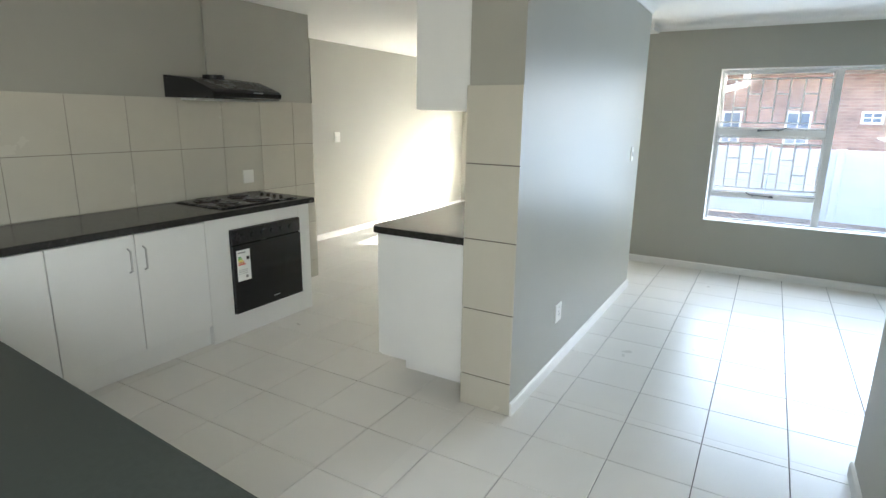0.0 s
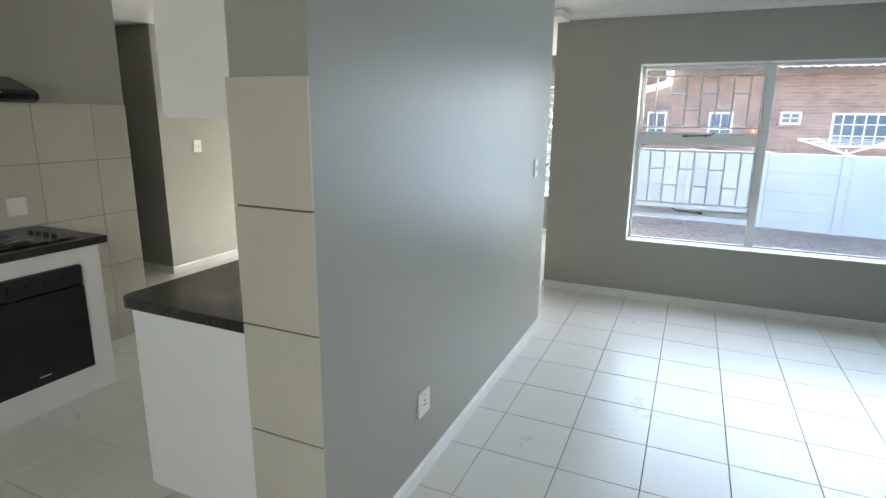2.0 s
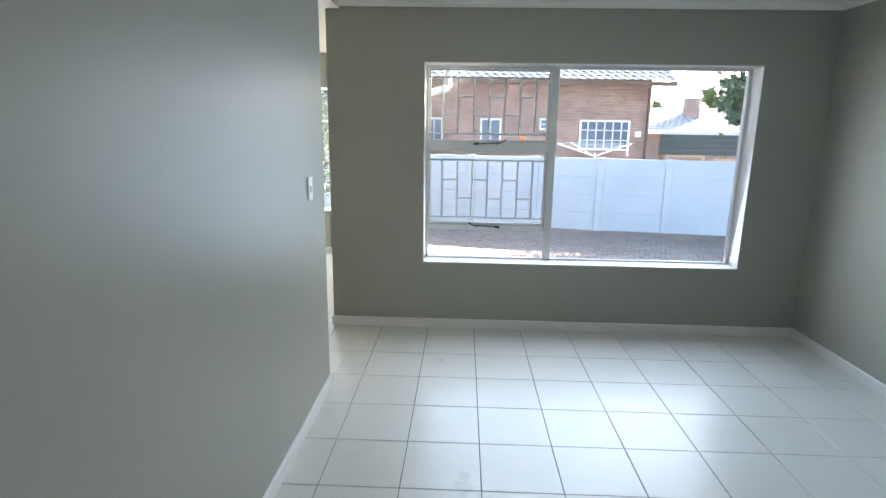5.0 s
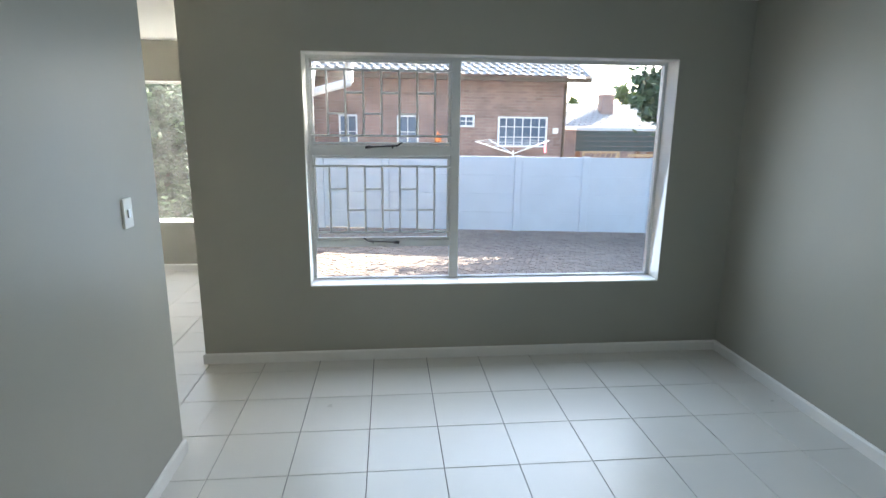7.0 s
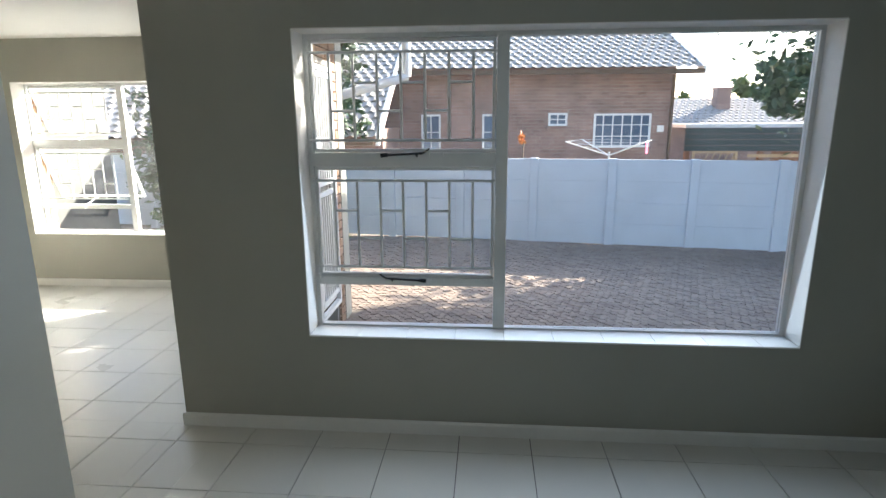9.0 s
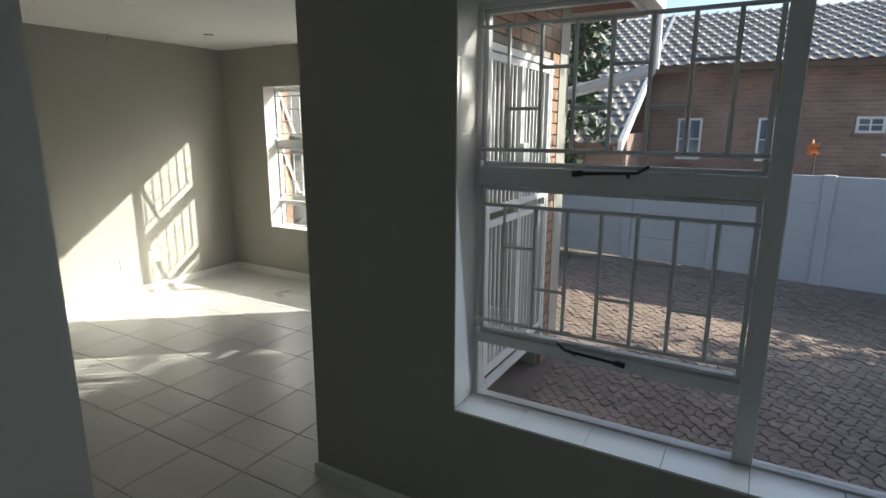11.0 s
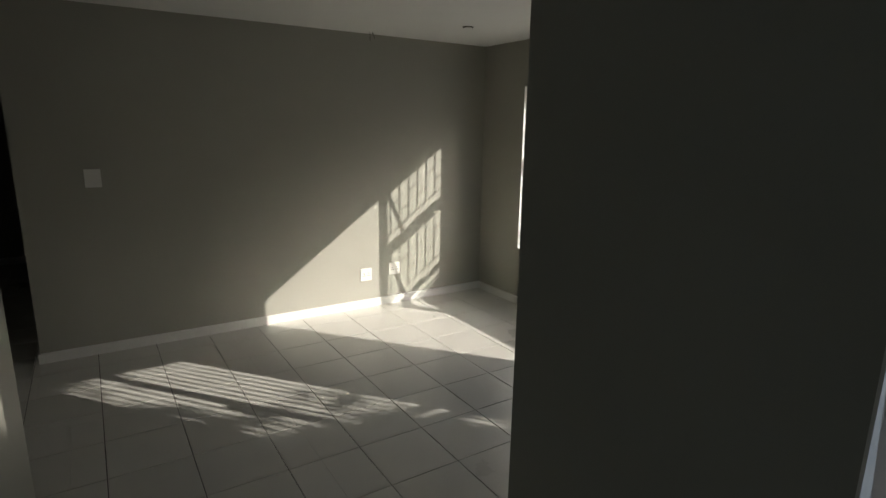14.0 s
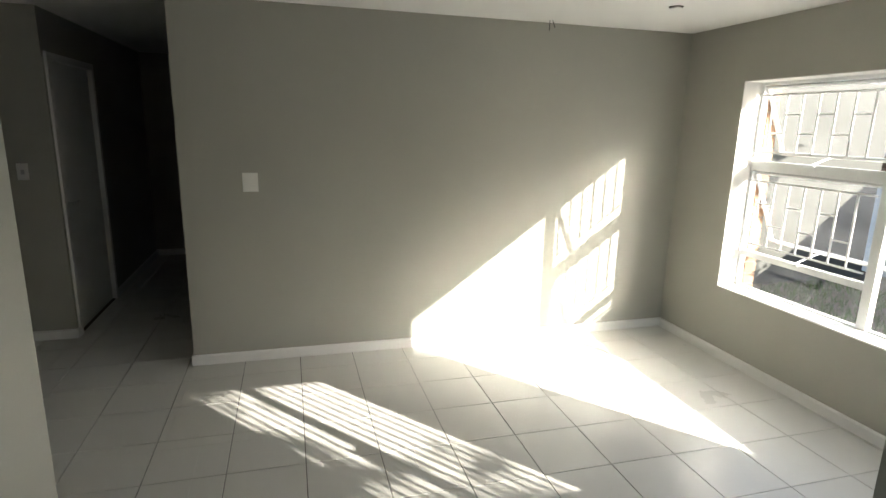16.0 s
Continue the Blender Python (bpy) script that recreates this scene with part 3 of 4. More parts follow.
def hob():
    y0, y1, x0, x1 = 2.09, 2.75, -3.60, -3.11
    thing = tagged(part("hob", boxes((x0, y0, 0.9, x1, y1, 0.912)), M_BLACK, bevel=0.004), "black solid-plate electric hob set in the worktop", "hob")
    part("rim", ring_flat(x0 - 0.012, x1 + 0.012, y0 - 0.012, y1 + 0.012, 0.9, 0.907, 0.016), M_BLACK, thing)
    for x, y, r in ((-3.47, 2.25, 0.09), (-3.24, 2.24, 0.072), (-3.47, 2.52, 0.072), (-3.24, 2.50, 0.09)):
        plate = part("hot_plate", rod(bmesh.new(), (x, y, 0.912), (x, y, 0.926), r, 28, r * 0.96), M_BLACK, thing)
        part("plate_rim", rod(bmesh.new(), (x, y, 0.911), (x, y, 0.917), r + 0.012, 28), M_DARKMETAL, plate)
        part("plate_centre", rod(bmesh.new(), (x, y, 0.925), (x, y, 0.928), r * 0.25, 20), M_DARKMETAL, plate)
    for i in range(4):
        part("knob", rod(bmesh.new(), (-3.42 + i * 0.07, 2.705, 0.912), (-3.42 + i * 0.07, 2.705, 0.928), 0.014, 14, 0.012), M_DARKMETAL, thing)


def ring_flat(x0, x1, y0, y1, z0, z1, w):
    return boxes((x0, y0, z0, x1, y0 + w, z1), (x0, y1 - w, z0, x1, y1, z1), (x0, y0 + w, z0, x0 + w, y1 - w, z1), (x1 - w, y0 + w, z0, x1, y1 - w, z1))


hob()


def cooker_hood():
    y0, y1 = 2.105, 2.695
    bm = bmesh.new()
    prism(bm, [(KX + 0.012, 1.640), (-3.17, 1.628), (-3.14, 1.643), (-3.135, 1.672), (-3.16, 1.692), (-3.36, 1.760), (KX + 0.012, 1.790)], "y", y0, y1)
    hood = tagged(part("cooker_hood", bm, M_BLACK, bevel=0.004), "black slimline cooker hood on the tiled wall", "cooker hood")
    part("light_cover", boxes((-3.56, y0 + 0.06, 1.622, -3.42, y1 - 0.06, 1.636)), M_PLASTIC, hood, "pale plastic light cover")
    part("filter", boxes((-3.40, y0 + 0.06, 1.618, -3.20, y1 - 0.06, 1.632)), M_STEEL, hood, "metal grease filter")
    part("brand_mark", boxes((-3.150, 2.44, 1.672, -3.133, 2.52, 1.679)), M_STEEL, hood)
    part("outlet_collar", rod(bmesh.new(), (-3.50, 2.40, 1.765), (-3.50, 2.40, 1.800), 0.075, 20), M_BLACK, hood)


cooker_hood()
tagged(part("conduit_cover", boxes((KX, 2.457, 1.788, KX + 0.02, 2.495, CORNICE)), M_WALL, bevel=0.003), "narrow grey painted trunking above the cooker hood", "trunking")

# breakfast counter beside the start, and the run along the dividing wall
counter = tagged(part("breakfast_counter", prism(bmesh.new(), [(KX + 0.012, -0.33), (-0.42, -0.33), (-0.42, 0.195), (FX + 0.03, 0.376), (KX + 0.012, 0.380)], "z", 0.86, 0.90), M_LAMINATE, bevel=0.006), "dark speckled laminate counter top", "worktop")
part("edge_band", prism(bmesh.new(), [(-0.424, 0.195), (-0.420, 0.199), (FX + 0.03, 0.3795), (FX + 0.03, 0.3755)], "z", 0.866, 0.894), M_LAMINATE, counter)
for i in range(4):
    a = FX + 0.02 + i * 0.63
    unit = tagged(part("counter_cabinet", boxes((a, -0.30, 0.12, a + 0.628, 0.12, 0.859)), M_CABINET), "white melamine cabinet under the counter", "cabinet", "counter cabinets")
    part("plinth", boxes((a, -0.28, 0.0, a + 0.628, 0.08, 0.12)), M_CABINET, unit)
    part("door", boxes((a + 0.003, 0.121, 0.14, a + 0.625, 0.139, 0.85)), M_CABINET, unit, bevel=0.002)
PY0, PY1, PX = 2.15, DY1 - 0.13, -1.860
for i in range(4):
    w = (PY1 - PY0) / 4
    a = PY0 + i * w
    unit = tagged(part("base_cabinet", boxes((PX + 0.02, a + 0.0005, 0.138, DX0 - 0.012, a + w - 0.0005, 0.885)), M_CABINET), "plain white melamine base cabinet against the dividing wall", "cabinet", "divider cabinets")
    part("plinth", boxes((PX + 0.09, a + (0.16 if i == 0 else 0.001), 0.0, DX0 - 0.012, a + w - 0.001, 0.137)), M_CABINET, unit)
    part("door", boxes((PX, a + 0.003, 0.143, PX + 0.019, a + w - 0.003, 0.880)), M_CABINET, unit, bevel=0.002)
bm = bmesh.new()
r = 0.05
outline = [(DX0 - 0.001, PY0 - 0.03), (DX0 - 0.001, PY1), (PX - 0.03, PY1)] + [(PX - 0.03 + r - r * math.cos(a), PY0 - 0.03 + r - r * math.sin(a)) for a in (0, 0.4, 0.8, 1.2, math.pi / 2)]
prism(bm, outline, "z", 0.887, 0.927)
tagged(part("worktop", bm, M_COUNTER, bevel=0.004), "polished black worktop with a rounded corner", "worktop")
for i in range(3):
    a = PY0 + 0.01 + i * 0.62
    unit = tagged(part("wall_cupboard", boxes((-1.585, a + 0.0005, 1.567, DX0 - 0.012, a + 0.6195, 2.36)), M_CABINET), "plain white wall cupboard above the worktop", "cupboard", "wall cupboards")
    part("door", boxes((-1.603, a + 0.003, 1.572, -1.5855, a + 0.617, 2.355)), M_CABINET, unit, bevel=0.002)


# ---------------------------------------------------------------- plates on the walls
def plate(name, at, out, w, h, label, category, kind, pins=(-0.024, 0.024)):
    """A cover plate on a wall; out is the way it faces along x."""
    x, y, z = at
    thing = tagged(part(name, boxes((x, y - w / 2, z - h / 2, x + out * 0.009, y + w / 2, z + h / 2)), M_PLASTIC, bevel=0.003), label, category)
    f = x + out * 0.009
    if kind == "switch":
        for k in (-0.018, 0.018):
            part("rocker", boxes((f - out * 0.001, y + k - 0.010, z - 0.020, f + out * 0.006, y + k + 0.010, z + 0.012)), M_PLASTIC, thing, bevel=0.0015)
    elif kind == "single":
        part("rocker", boxes((f - out * 0.001, y - 0.010, z - 0.018, f + out * 0.006, y + 0.010, z + 0.014)), M_STEEL, thing, bevel=0.0015)
    elif kind == "socket":
        for k in pins:
            for dy, dz, r in ((0, 0.016, 0.0055), (-0.011, -0.004, 0.0045), (0.011, -0.004, 0.0045)):
                part("pin_hole", rod(bmesh.new(), (f - out * 0.002, y + k * 0.9 + dy * 0.8, z - 0.006 + dz), (f + out * 0.0008, y + k * 0.9 + dy * 0.8, z - 0.006 + dz), r, 10), M_DARK, thing)
            part("rocker", boxes((f - out * 0.001, y + k - 0.007, z + 0.032, f + out * 0.005, y + k + 0.007, z + 0.045)), M_PLASTIC, thing)
    return thing


plate("wall_socket", (DX1, 2.83, 0.362), 1, 0.105, 0.115, "white power socket low on the grey wall", "socket", "socket", (0.0,))
plate("light_switch", (DX1, 4.55, 1.253), 1, 0.072, 0.118, "white light switch near the end of the dividing wall", "switch", "single")
plate("light_switch", (BX0, 5.10, 1.262), 1, 0.098, 0.125, "white double rocker light switch on grey wall", "switch", "switch")
plate("wall_socket", (BX0, 7.12, 0.31), 1, 0.11, 0.115, "white double power socket above the skirting", "socket", "socket")
plate("wall_socket", (BX0, 7.41, 0.335), 1, 0.11, 0.115, "white double power socket above the skirting", "socket", "socket")
plate("blank_plate", (KX + 0.009, 2.775, 1.033), 1, 0.105, 0.105, "blank white cover plate on the wall tiles", "cover plate", "")
plate("light_switch", (HALLX, 3.53, 1.27), 1, 0.072, 0.118, "white light switch beside the passage", "switch", "single")


def downlight(x, y):
    lamp = empty("downlight", (x, y, LOW), "small recessed ceiling downlight, switched off", "downlight", "ceiling downlights")
    inv = Matrix.Translation(lamp.location).inverted()
    bm = bmesh.new()
    rod(bm, (x, y, LOW - 0.005), (x, y, LOW + 0.002), 0.040, 24, 0.045)
    part("bezel", bm, M_DARKMETAL, lamp, "dark bronze bezel").matrix_parent_inverse = inv
    part("lens", rod(bmesh.new(), (x, y, LOW - 0.009), (x, y, LOW - 0.004), 0.029, 20), M_PLASTIC, lamp).matrix_parent_inverse = inv


# frame for the invented opening beside the kitchen fill lamp, never in view
bm = boxes((0.57, -1.249, 1.021, 0.61, -0.401, 1.06), (0.57, -1.249, 1.98, 0.61, -0.401, 2.019), (0.57, -1.249, 1.06, 0.61, -1.21, 1.98), (0.57, -0.44, 1.06, 0.61, -0.401, 1.98))
part("window_frame", bm, M_FRAME, empty("unseen_window", (0.59, -0.82, 1.02), "added white window frame, out of view, for the kitchen fill light", "window", kind="structure")).matrix_parent_inverse = Matrix.Translation((-0.59, 0.82, -1.02))
for x, y in DOWNLIGHTS:
    downlight(x, y)
bm = bmesh.new()
x, y = WIRES
for dx, dy, k in ((0.0, 0.0, 0.07), (0.012, 0.015, 0.05)):
    rod(bm, (x + dx, y + dy, LOW), (x + dx * 2, y + dy * 2, LOW - k), 0.0025, 6)
tagged(part("loose_wires", bm, M_DARK), "short loose wires hanging from the ceiling", "wire")

# passage door in its frame
def passage_door():
    x0, x1, z1 = -6.42, -5.52, 2.05
    door = empty("door_2", ((x0 + x1) / 2, HALL0, 0), "white panelled interior door standing ajar in white frame", "door", kind="structure")
    inv = Matrix.Translation(door.location).inverted()
    y0, y1 = HALL0 - 0.13, HALL0 + 0.016
    part("door_frame", boxes((x0 - 0.05, y0, 0, x0, y1, z1), (x1, y0, 0, x1 + 0.05, y1, z1), (x0 - 0.05, y0, z1, x1 + 0.05, y1, z1 + 0.05)), M_TRIM, door, bevel=0.004).matrix_parent_inverse = inv
    leaf = part("door_leaf", boxes((x0 + 0.005, HALL0 - 0.06, 0.008, x1 - 0.02, HALL0 - 0.02, z1 - 0.004)), M_TRIM, door, bevel=0.003)
    leaf.matrix_parent_inverse = inv
    bm = bmesh.new()
    rod(bm, (x1 - 0.08, HALL0 - 0.02, 1.02), (x1 - 0.08, HALL0 + 0.03, 1.02), 0.009)
    rod(bm, (x1 - 0.08, HALL0 + 0.03, 1.02), (x1 - 0.19, HALL0 + 0.03, 1.02), 0.008)
    part("door_handle", bm, M_STEEL, leaf, "steel lever handle")


passage_door()


# ---------------------------------------------------------------- garden and street side
def leafy(bm, centre, radii, count, size, seed, shell=0.45):
    """Fills an uneven crown with small leaf blades, in clumps, so that gaps stay."""
    rng = random.Random(seed)
    clumps = []
    for _ in range(max(12, count // 45)):
        v = Vector((rng.gauss(0, 1), rng.gauss(0, 1), rng.gauss(0, 1))).normalized() * (shell + (1 - shell) * rng.random())
        k = 0.85 + 0.3 * rng.random()
        clumps.append(Vector((v.x * radii[0], v.y * radii[1], v.z * radii[2])) * k + Vector(centre))
    spread = 0.30 * min(radii)
    for i in range(count):
        c = clumps[i % len(clumps)]
        p = c + Vector((rng.gauss(0, 1), rng.gauss(0, 1), rng.gauss(0, 1))) * spread * 0.55
        a = Vector((rng.gauss(0, 1), rng.gauss(0, 1), rng.gauss(0, 0.6))).normalized()
        b = a.cross(Vector((rng.gauss(0, 1), rng.gauss(0, 1), rng.gauss(0, 1)))).normalized()
        s = size * (0.6 + 0.8 * rng.random())
        v = [bm.verts.new(p - a * s), bm.verts.new(p + b * s * 0.42), bm.verts.new(p + a * s), bm.verts.new(p - b * s * 0.42)]
        bm.faces.new(v)
    return clumps


def tree(name, at, trunk_top, centre, radii, count, size, label, seed, mat=None, trunk_r=0.12, limbs=7, dense=0, added_clumps=()):
    thing = empty(name, at, label, "tree")
    inv = Matrix.Translation(thing.location).inverted()
    bm = bmesh.new()
    clumps = leafy(bm, centre, radii, count, size, seed)
    if dense:
        leafy(bm, centre, [k * 0.78 for k in radii], dense, size * 2.0, seed + 3, 0.1)
    for k, (mid, size3, number) in enumerate(added_clumps):
        leafy(bm, mid, size3, number, size * 1.3, seed + 40 + k, 0.1)
    me = bpy.data.meshes.new("crown")
    bm.to_mesh(me)
    bm.free()
    me.materials.append(mat or M_LEAF)
    ob = part("crown", me, None, thing)
    ob.matrix_parent_inverse = inv
    bm = bmesh.new()
    rng = random.Random(seed + 5)
    base, top = Vector(at), Vector((centre[0], centre[1], trunk_top))
    bend = base.lerp(top, 0.5) + Vector((rng.uniform(-0.1, 0.1), rng.uniform(-0.1, 0.1), 0))
    rod(bm, base - Vector((0, 0, 0.05)), bend, trunk_r, 9, trunk_r * 0.8)
    rod(bm, bend, top, trunk_r * 0.8, 9, trunk_r * 0.5)
    for i in range(limbs):
        tip = clumps[(i * 7) % len(clumps)]
        start = bend.lerp(top, 0.3 + 0.6 * i / limbs)
        knee = start.lerp(tip, 0.55) + Vector((0, 0, 0.06))
        rod(bm, start, knee, trunk_r * 0.38, 6, trunk_r * 0.25)
        rod(bm, knee, tip, trunk_r * 0.25, 6, trunk_r * 0.08)
    part("trunk", bm, M_BARK, thing).matrix_parent_inverse = inv
    return thing


structure("ground", boxes((-600, -600, GROUND - 0.4, 600, 600, GROUND - 0.045)), M_SAND, "bare brown earth", "ground")

FY, FSLOPE = 12.28, -0.145                            # boundary wall: y at x = 1.17 and its slope


def boundary_wall():
    """Precast concrete fence: posts with slabs between them."""
    bay = 1.2
    wall = empty("boundary_wall", (1.17, FY, GROUND), "precast concrete boundary wall painted pale blue grey", "wall", kind="structure")
    wall.rotation_euler = (0, 0, math.atan(FSLOPE))
    slab = finish(boxes((0.05, -0.025, 0, bay - 0.05, 0.025, 0.3335)), "slab", M_FENCE, 0.003)
    post = finish(boxes((-0.065, -0.06, -0.05, 0.065, 0.06, 1.352)), "post", M_FENCE, 0.01)
    for i in range(-8, 9):
        p = part("post", post, None, wall)
        p.location = (i * bay, 0, 0)
        for k in range(4):
            s = part("slab", slab, None, wall)
            s.location = (i * bay, 0.0015 * ((i * 3 + k) % 3), k * 0.335)


boundary_wall()


structure("garden_wall", boxes((-6.75, 8.0, GROUND - 0.05, -6.6, 13.2, 2.3)), M_GARDENWALL, "tall grey plastered garden wall in the sun", "wall", 0.01)


def roof_tiles(x0, x1, y0, z0, y1, z1, wave=0.24, course=0.29):
    """A slope of wavy interlocking tiles from the eave (y0, z0) to the ridge (y1, z1)."""
    length = math.hypot(y1 - y0, z1 - z0)
    n = max(1, round(length / course))
    steps = max(4, int((x1 - x0) / wave * 6))
    verts, faces = [], []
    ny, nz = -(z1 - z0) / length, (y1 - y0) / length
    for k in range(n):
        for edge, lift in ((0.0, 0.022), (1.02, 0.0)):
            f = (k + edge) / n
            for i in range(steps + 1):
                x = x0 + (x1 - x0) * i / steps
                ph = ((x / wave) + (0.5 if k % 2 else 0.0)) % 1.0
                h = 0.036 * max(0.0, math.sin(ph * math.pi * 2)) + lift
                verts.append((x, y0 + (y1 - y0) * f + ny * h, z0 + (z1 - z0) * f + nz * h))
        b = k * 2 * (steps + 1)
        for i in range(steps):
            faces.append((b + i, b + i + 1, b + steps + 2 + i, b + steps + 1 + i))
        if k:
            a = b - (steps + 1)
            for i in range(steps):
                faces.append((a + i, a + i + 1, b + i + 1, b + i))
    me = bpy.data.meshes.new("roof_tiles")
    me.from_pydata(verts, [], faces)
    me.materials.append(M_ROOF)
    return me


def house_window(parent, x0, x1, z0, z1, y, cols, rows):
    win = part("window", ring(bmesh.new(), x0, x1, z0, z1, y - 0.05, y + 0.02, 0.05), M_FRAME, parent)
    part("pane", boxes((x0 + 0.04, y - 0.012, z0 + 0.04, x1 - 0.04, y - 0.008, z1 - 0.04)), M_FARGLASS, win)
    for i in range(1, cols):
        x = x0 + (x1 - x0) * i / cols
        part("glazing_bar", boxes((x - 0.014, y - 0.035, z0 + 0.05, x + 0.014, y - 0.013, z1 - 0.05)), M_FRAME, win)
    for k in range(1, rows):
        z = z0 + (z1 - z0) * k / rows
        part("glazing_bar", boxes((x0 + 0.05, y - 0.034, z - 0.012, x1 - 0.05, y - 0.014, z + 0.012)), M_FRAME, win)
    part("sill", boxes((x0 - 0.05, y - 0.09, z0 - 0.07, x1 + 0.05, y + 0.02, z0 - 0.002)), M_BRICKFAR, win)


def neighbour_house():
    house = empty("neighbour_house", (2.12, 18.0, GROUND - 0.07), "face-brick neighbour house with a weathered tiled roof", "house")
    house.rotation_euler = (0, 0, radians(3.0))
    lo = -0.1
    part("wall", boxes((-12.0, 0, lo, 3.0, 5.5, 3.30)), M_BRICKFAR, house)
    part("wall", boxes((-12.0, -3.2, lo, -4.0, -0.01, 1.86)), M_BRICKFAR, house)
    slope = 0.44
    eave = 3.24
    part("roof", roof_tiles(-4.0, 3.45, -0.55, eave, 3.2, eave + slope * 3.75), None, house)
    part("roof", roof_tiles(-12.0, -4.0, -4.05, eave - slope * 3.5, 3.2, eave + slope * 3.75), None, house)
    part("roof", boxes((-12.0, 3.2, eave - 0.2, 3.45, 6.2, eave + slope * 3.0)), M_ROOF, house)
    bm = bmesh.new()
    prism(bm, [(0.0, 3.29), (3.2, 3.29 + slope * 3.0), (5.5, 3.29)], "x", 2.8, 3.0)
    part("gable", bm, M_BRICKFAR, house)
    for xx in (-4.00, 3.45):
        bm = bmesh.new()
        low = -4.05 if xx < 0 else -0.55
        zlow = eave + slope * (low + 0.55)
        prism(bm, [(low, zlow - 0.14), (low, zlow + 0.05), (3.2, eave + slope * 3.75 + 0.05), (3.2, eave + slope * 3.75 - 0.14)], "x", xx - 0.02, xx + 0.05)
        part("barge_board", bm, M_TRIM, house, "white painted barge board")
    part("gutter", boxes((-3.94, -0.66, eave - 0.14, 3.42, -0.54, eave - 0.03)), M_BARK, house, "brown gutter")
    part("gutter", boxes((-12.0, -4.16, eave - slope * 3.5 - 0.13, -4.06, -4.06, eave - slope * 3.5 - 0.03)), M_BARK, house, "brown gutter")
    part("downpipe", rod(bmesh.new(), (2.93, -0.06, lo), (2.93, -0.06, 3.1), 0.045), M_BARK, house)
    house_window(house, 1.00, 2.45, 1.33, 2.18, 0.0, 6, 3)
    house_window(house, -0.16, 0.32, 1.88, 2.20, 0.0, 2, 2)
    house_window(house, -1.85, -1.25, 1.28, 2.18, 0.0, 2, 2)
    house_window(house, -3.42, -2.92, 1.28, 2.18, 0.0, 2, 2)
    part("meter_box", boxes((2.62, -0.05, 1.72, 2.78, 0.0, 1.88)), M_PLASTIC, house)


neighbour_house()


def far_house():
    house = empty("far_house", (10.5, 31.0, GROUND - 1.0), "far low house with a pale tiled roof and chimney", "house")
    part("wall", boxes((-3.4, 0, 0, 6.5, 6, 2.8)), M_BRICKFAR, house)
    part("roof", roof_tiles(-3.8, 7.0, -0.6, 2.62, 3.0, 4.05, 0.30, 0.34), None, house)
    ch = part("chimney", boxes((1.2, 1.5, 3.0, 1.85, 2.15, 4.45)), M_BRICKFAR, house)
    part("chimney_cap", boxes((1.14, 1.44, 4.45, 1.91, 2.21, 4.53)), M_BRICKFAR, ch)
    bm = bmesh.new()
    prism(bm, [(-0.5, 2.57), (3.0, 3.98), (6.0, 2.57)], "x", -3.75, -3.65)
    part("gable", bm, M_TRIM, house)


far_house()


def carport():
    thing = empty("carport", (7.3, 18.8, GROUND), "timber carport with dark sheet roof beside the brick house", "carport")
    for x in (-1.55, 0.35, 1.9):
        part("post", boxes((x - 0.06, -0.06, 0, x + 0.06, 0.06, 1.75)), M_WOOD, thing)
    part("roof", boxes((-1.7, -0.2, 1.74, 2.4, 3.0, 1.84)), M_FENCE, thing)
    for i in range(4):
        part("fascia_board", boxes((-1.7, -0.24 - 0.004 * i, 1.14 + i * 0.15, 2.4, -0.21, 1.28 + i * 0.15)), M_SHEET, thing)
    for i in range(20):
        part("fence_board", boxes((0.5 + i * 0.10, -0.30, 0, 0.59 + i * 0.10, -0.27, 1.13)), M_WOOD, thing)
    part("beam", boxes((-0.1, -0.34, 0.98, 2.5, -0.305, 1.06)), M_TIMBERPALE, thing)
    gate = part("lattice", ring(bmesh.new(), -1.5, -0.35, 0.3, 1.14, -0.32, -0.28, 0.06), M_TIMBERPALE, thing, "pale timber lattice gate")
    for i in range(7):
        bm = bmesh.new()
        a = -1.44 + i * 0.17
        rod(bm, (a, -0.30, 0.36), (min(a + 0.35, -0.41), -0.30, 1.08), 0.014, 5)
        part("lath", bm, M_TIMBERPALE, gate)


carport()


def washing_line():
    at = Vector((2.95, 15.2, GROUND))
    thing = empty("rotary_washing_line", at, "white rotary washing line with a red cloth pegged on it", "washing line")
    part("pole", rod(bmesh.new(), (0, 0, 0), (0, 0, 1.30), 0.022), M_BARS, thing)
    tips = []
    for i in range(4):
        a = 0.4 + i * math.pi / 2
        tip = Vector((1.05 * math.cos(a), 1.05 * math.sin(a), 1.52))
        tips.append(tip)
        part("arm", rod(bmesh.new(), (0, 0, 1.22), tip, 0.014), M_BARS, thing)
    for i in range(4):
        for k in (0.6, 0.8, 1.0):
            a, b = tips[i] * k, tips[(i + 1) % 4] * k
            a.z = b.z = 1.22 + 0.30 * k
            part("line", rod(bmesh.new(), a, b, 0.004, 4), M_BARS, thing)
    bm = bmesh.new()
    a, b = tips[3].lerp(tips[0], 0.35), tips[3].lerp(tips[0], 0.62)
    rows = []
    for k in range(6):
        rows.append([bm.verts.new(a.lerp(b, j / 6) + Vector((0, 0.015 * math.sin(j * 2.1 + k), -0.05 * k))) for j in range(7)])
    for k in range(5):
        for j in range(6):
            bm.faces.new((rows[k][j], rows[k][j + 1], rows[k + 1][j + 1], rows[k + 1][j]))
    ob = part("cloth", bm, M_PINK, thing, "red pink cloth")
    ob.modifiers.new("thick", "SOLIDIFY").thickness = 0.006


washing_line()


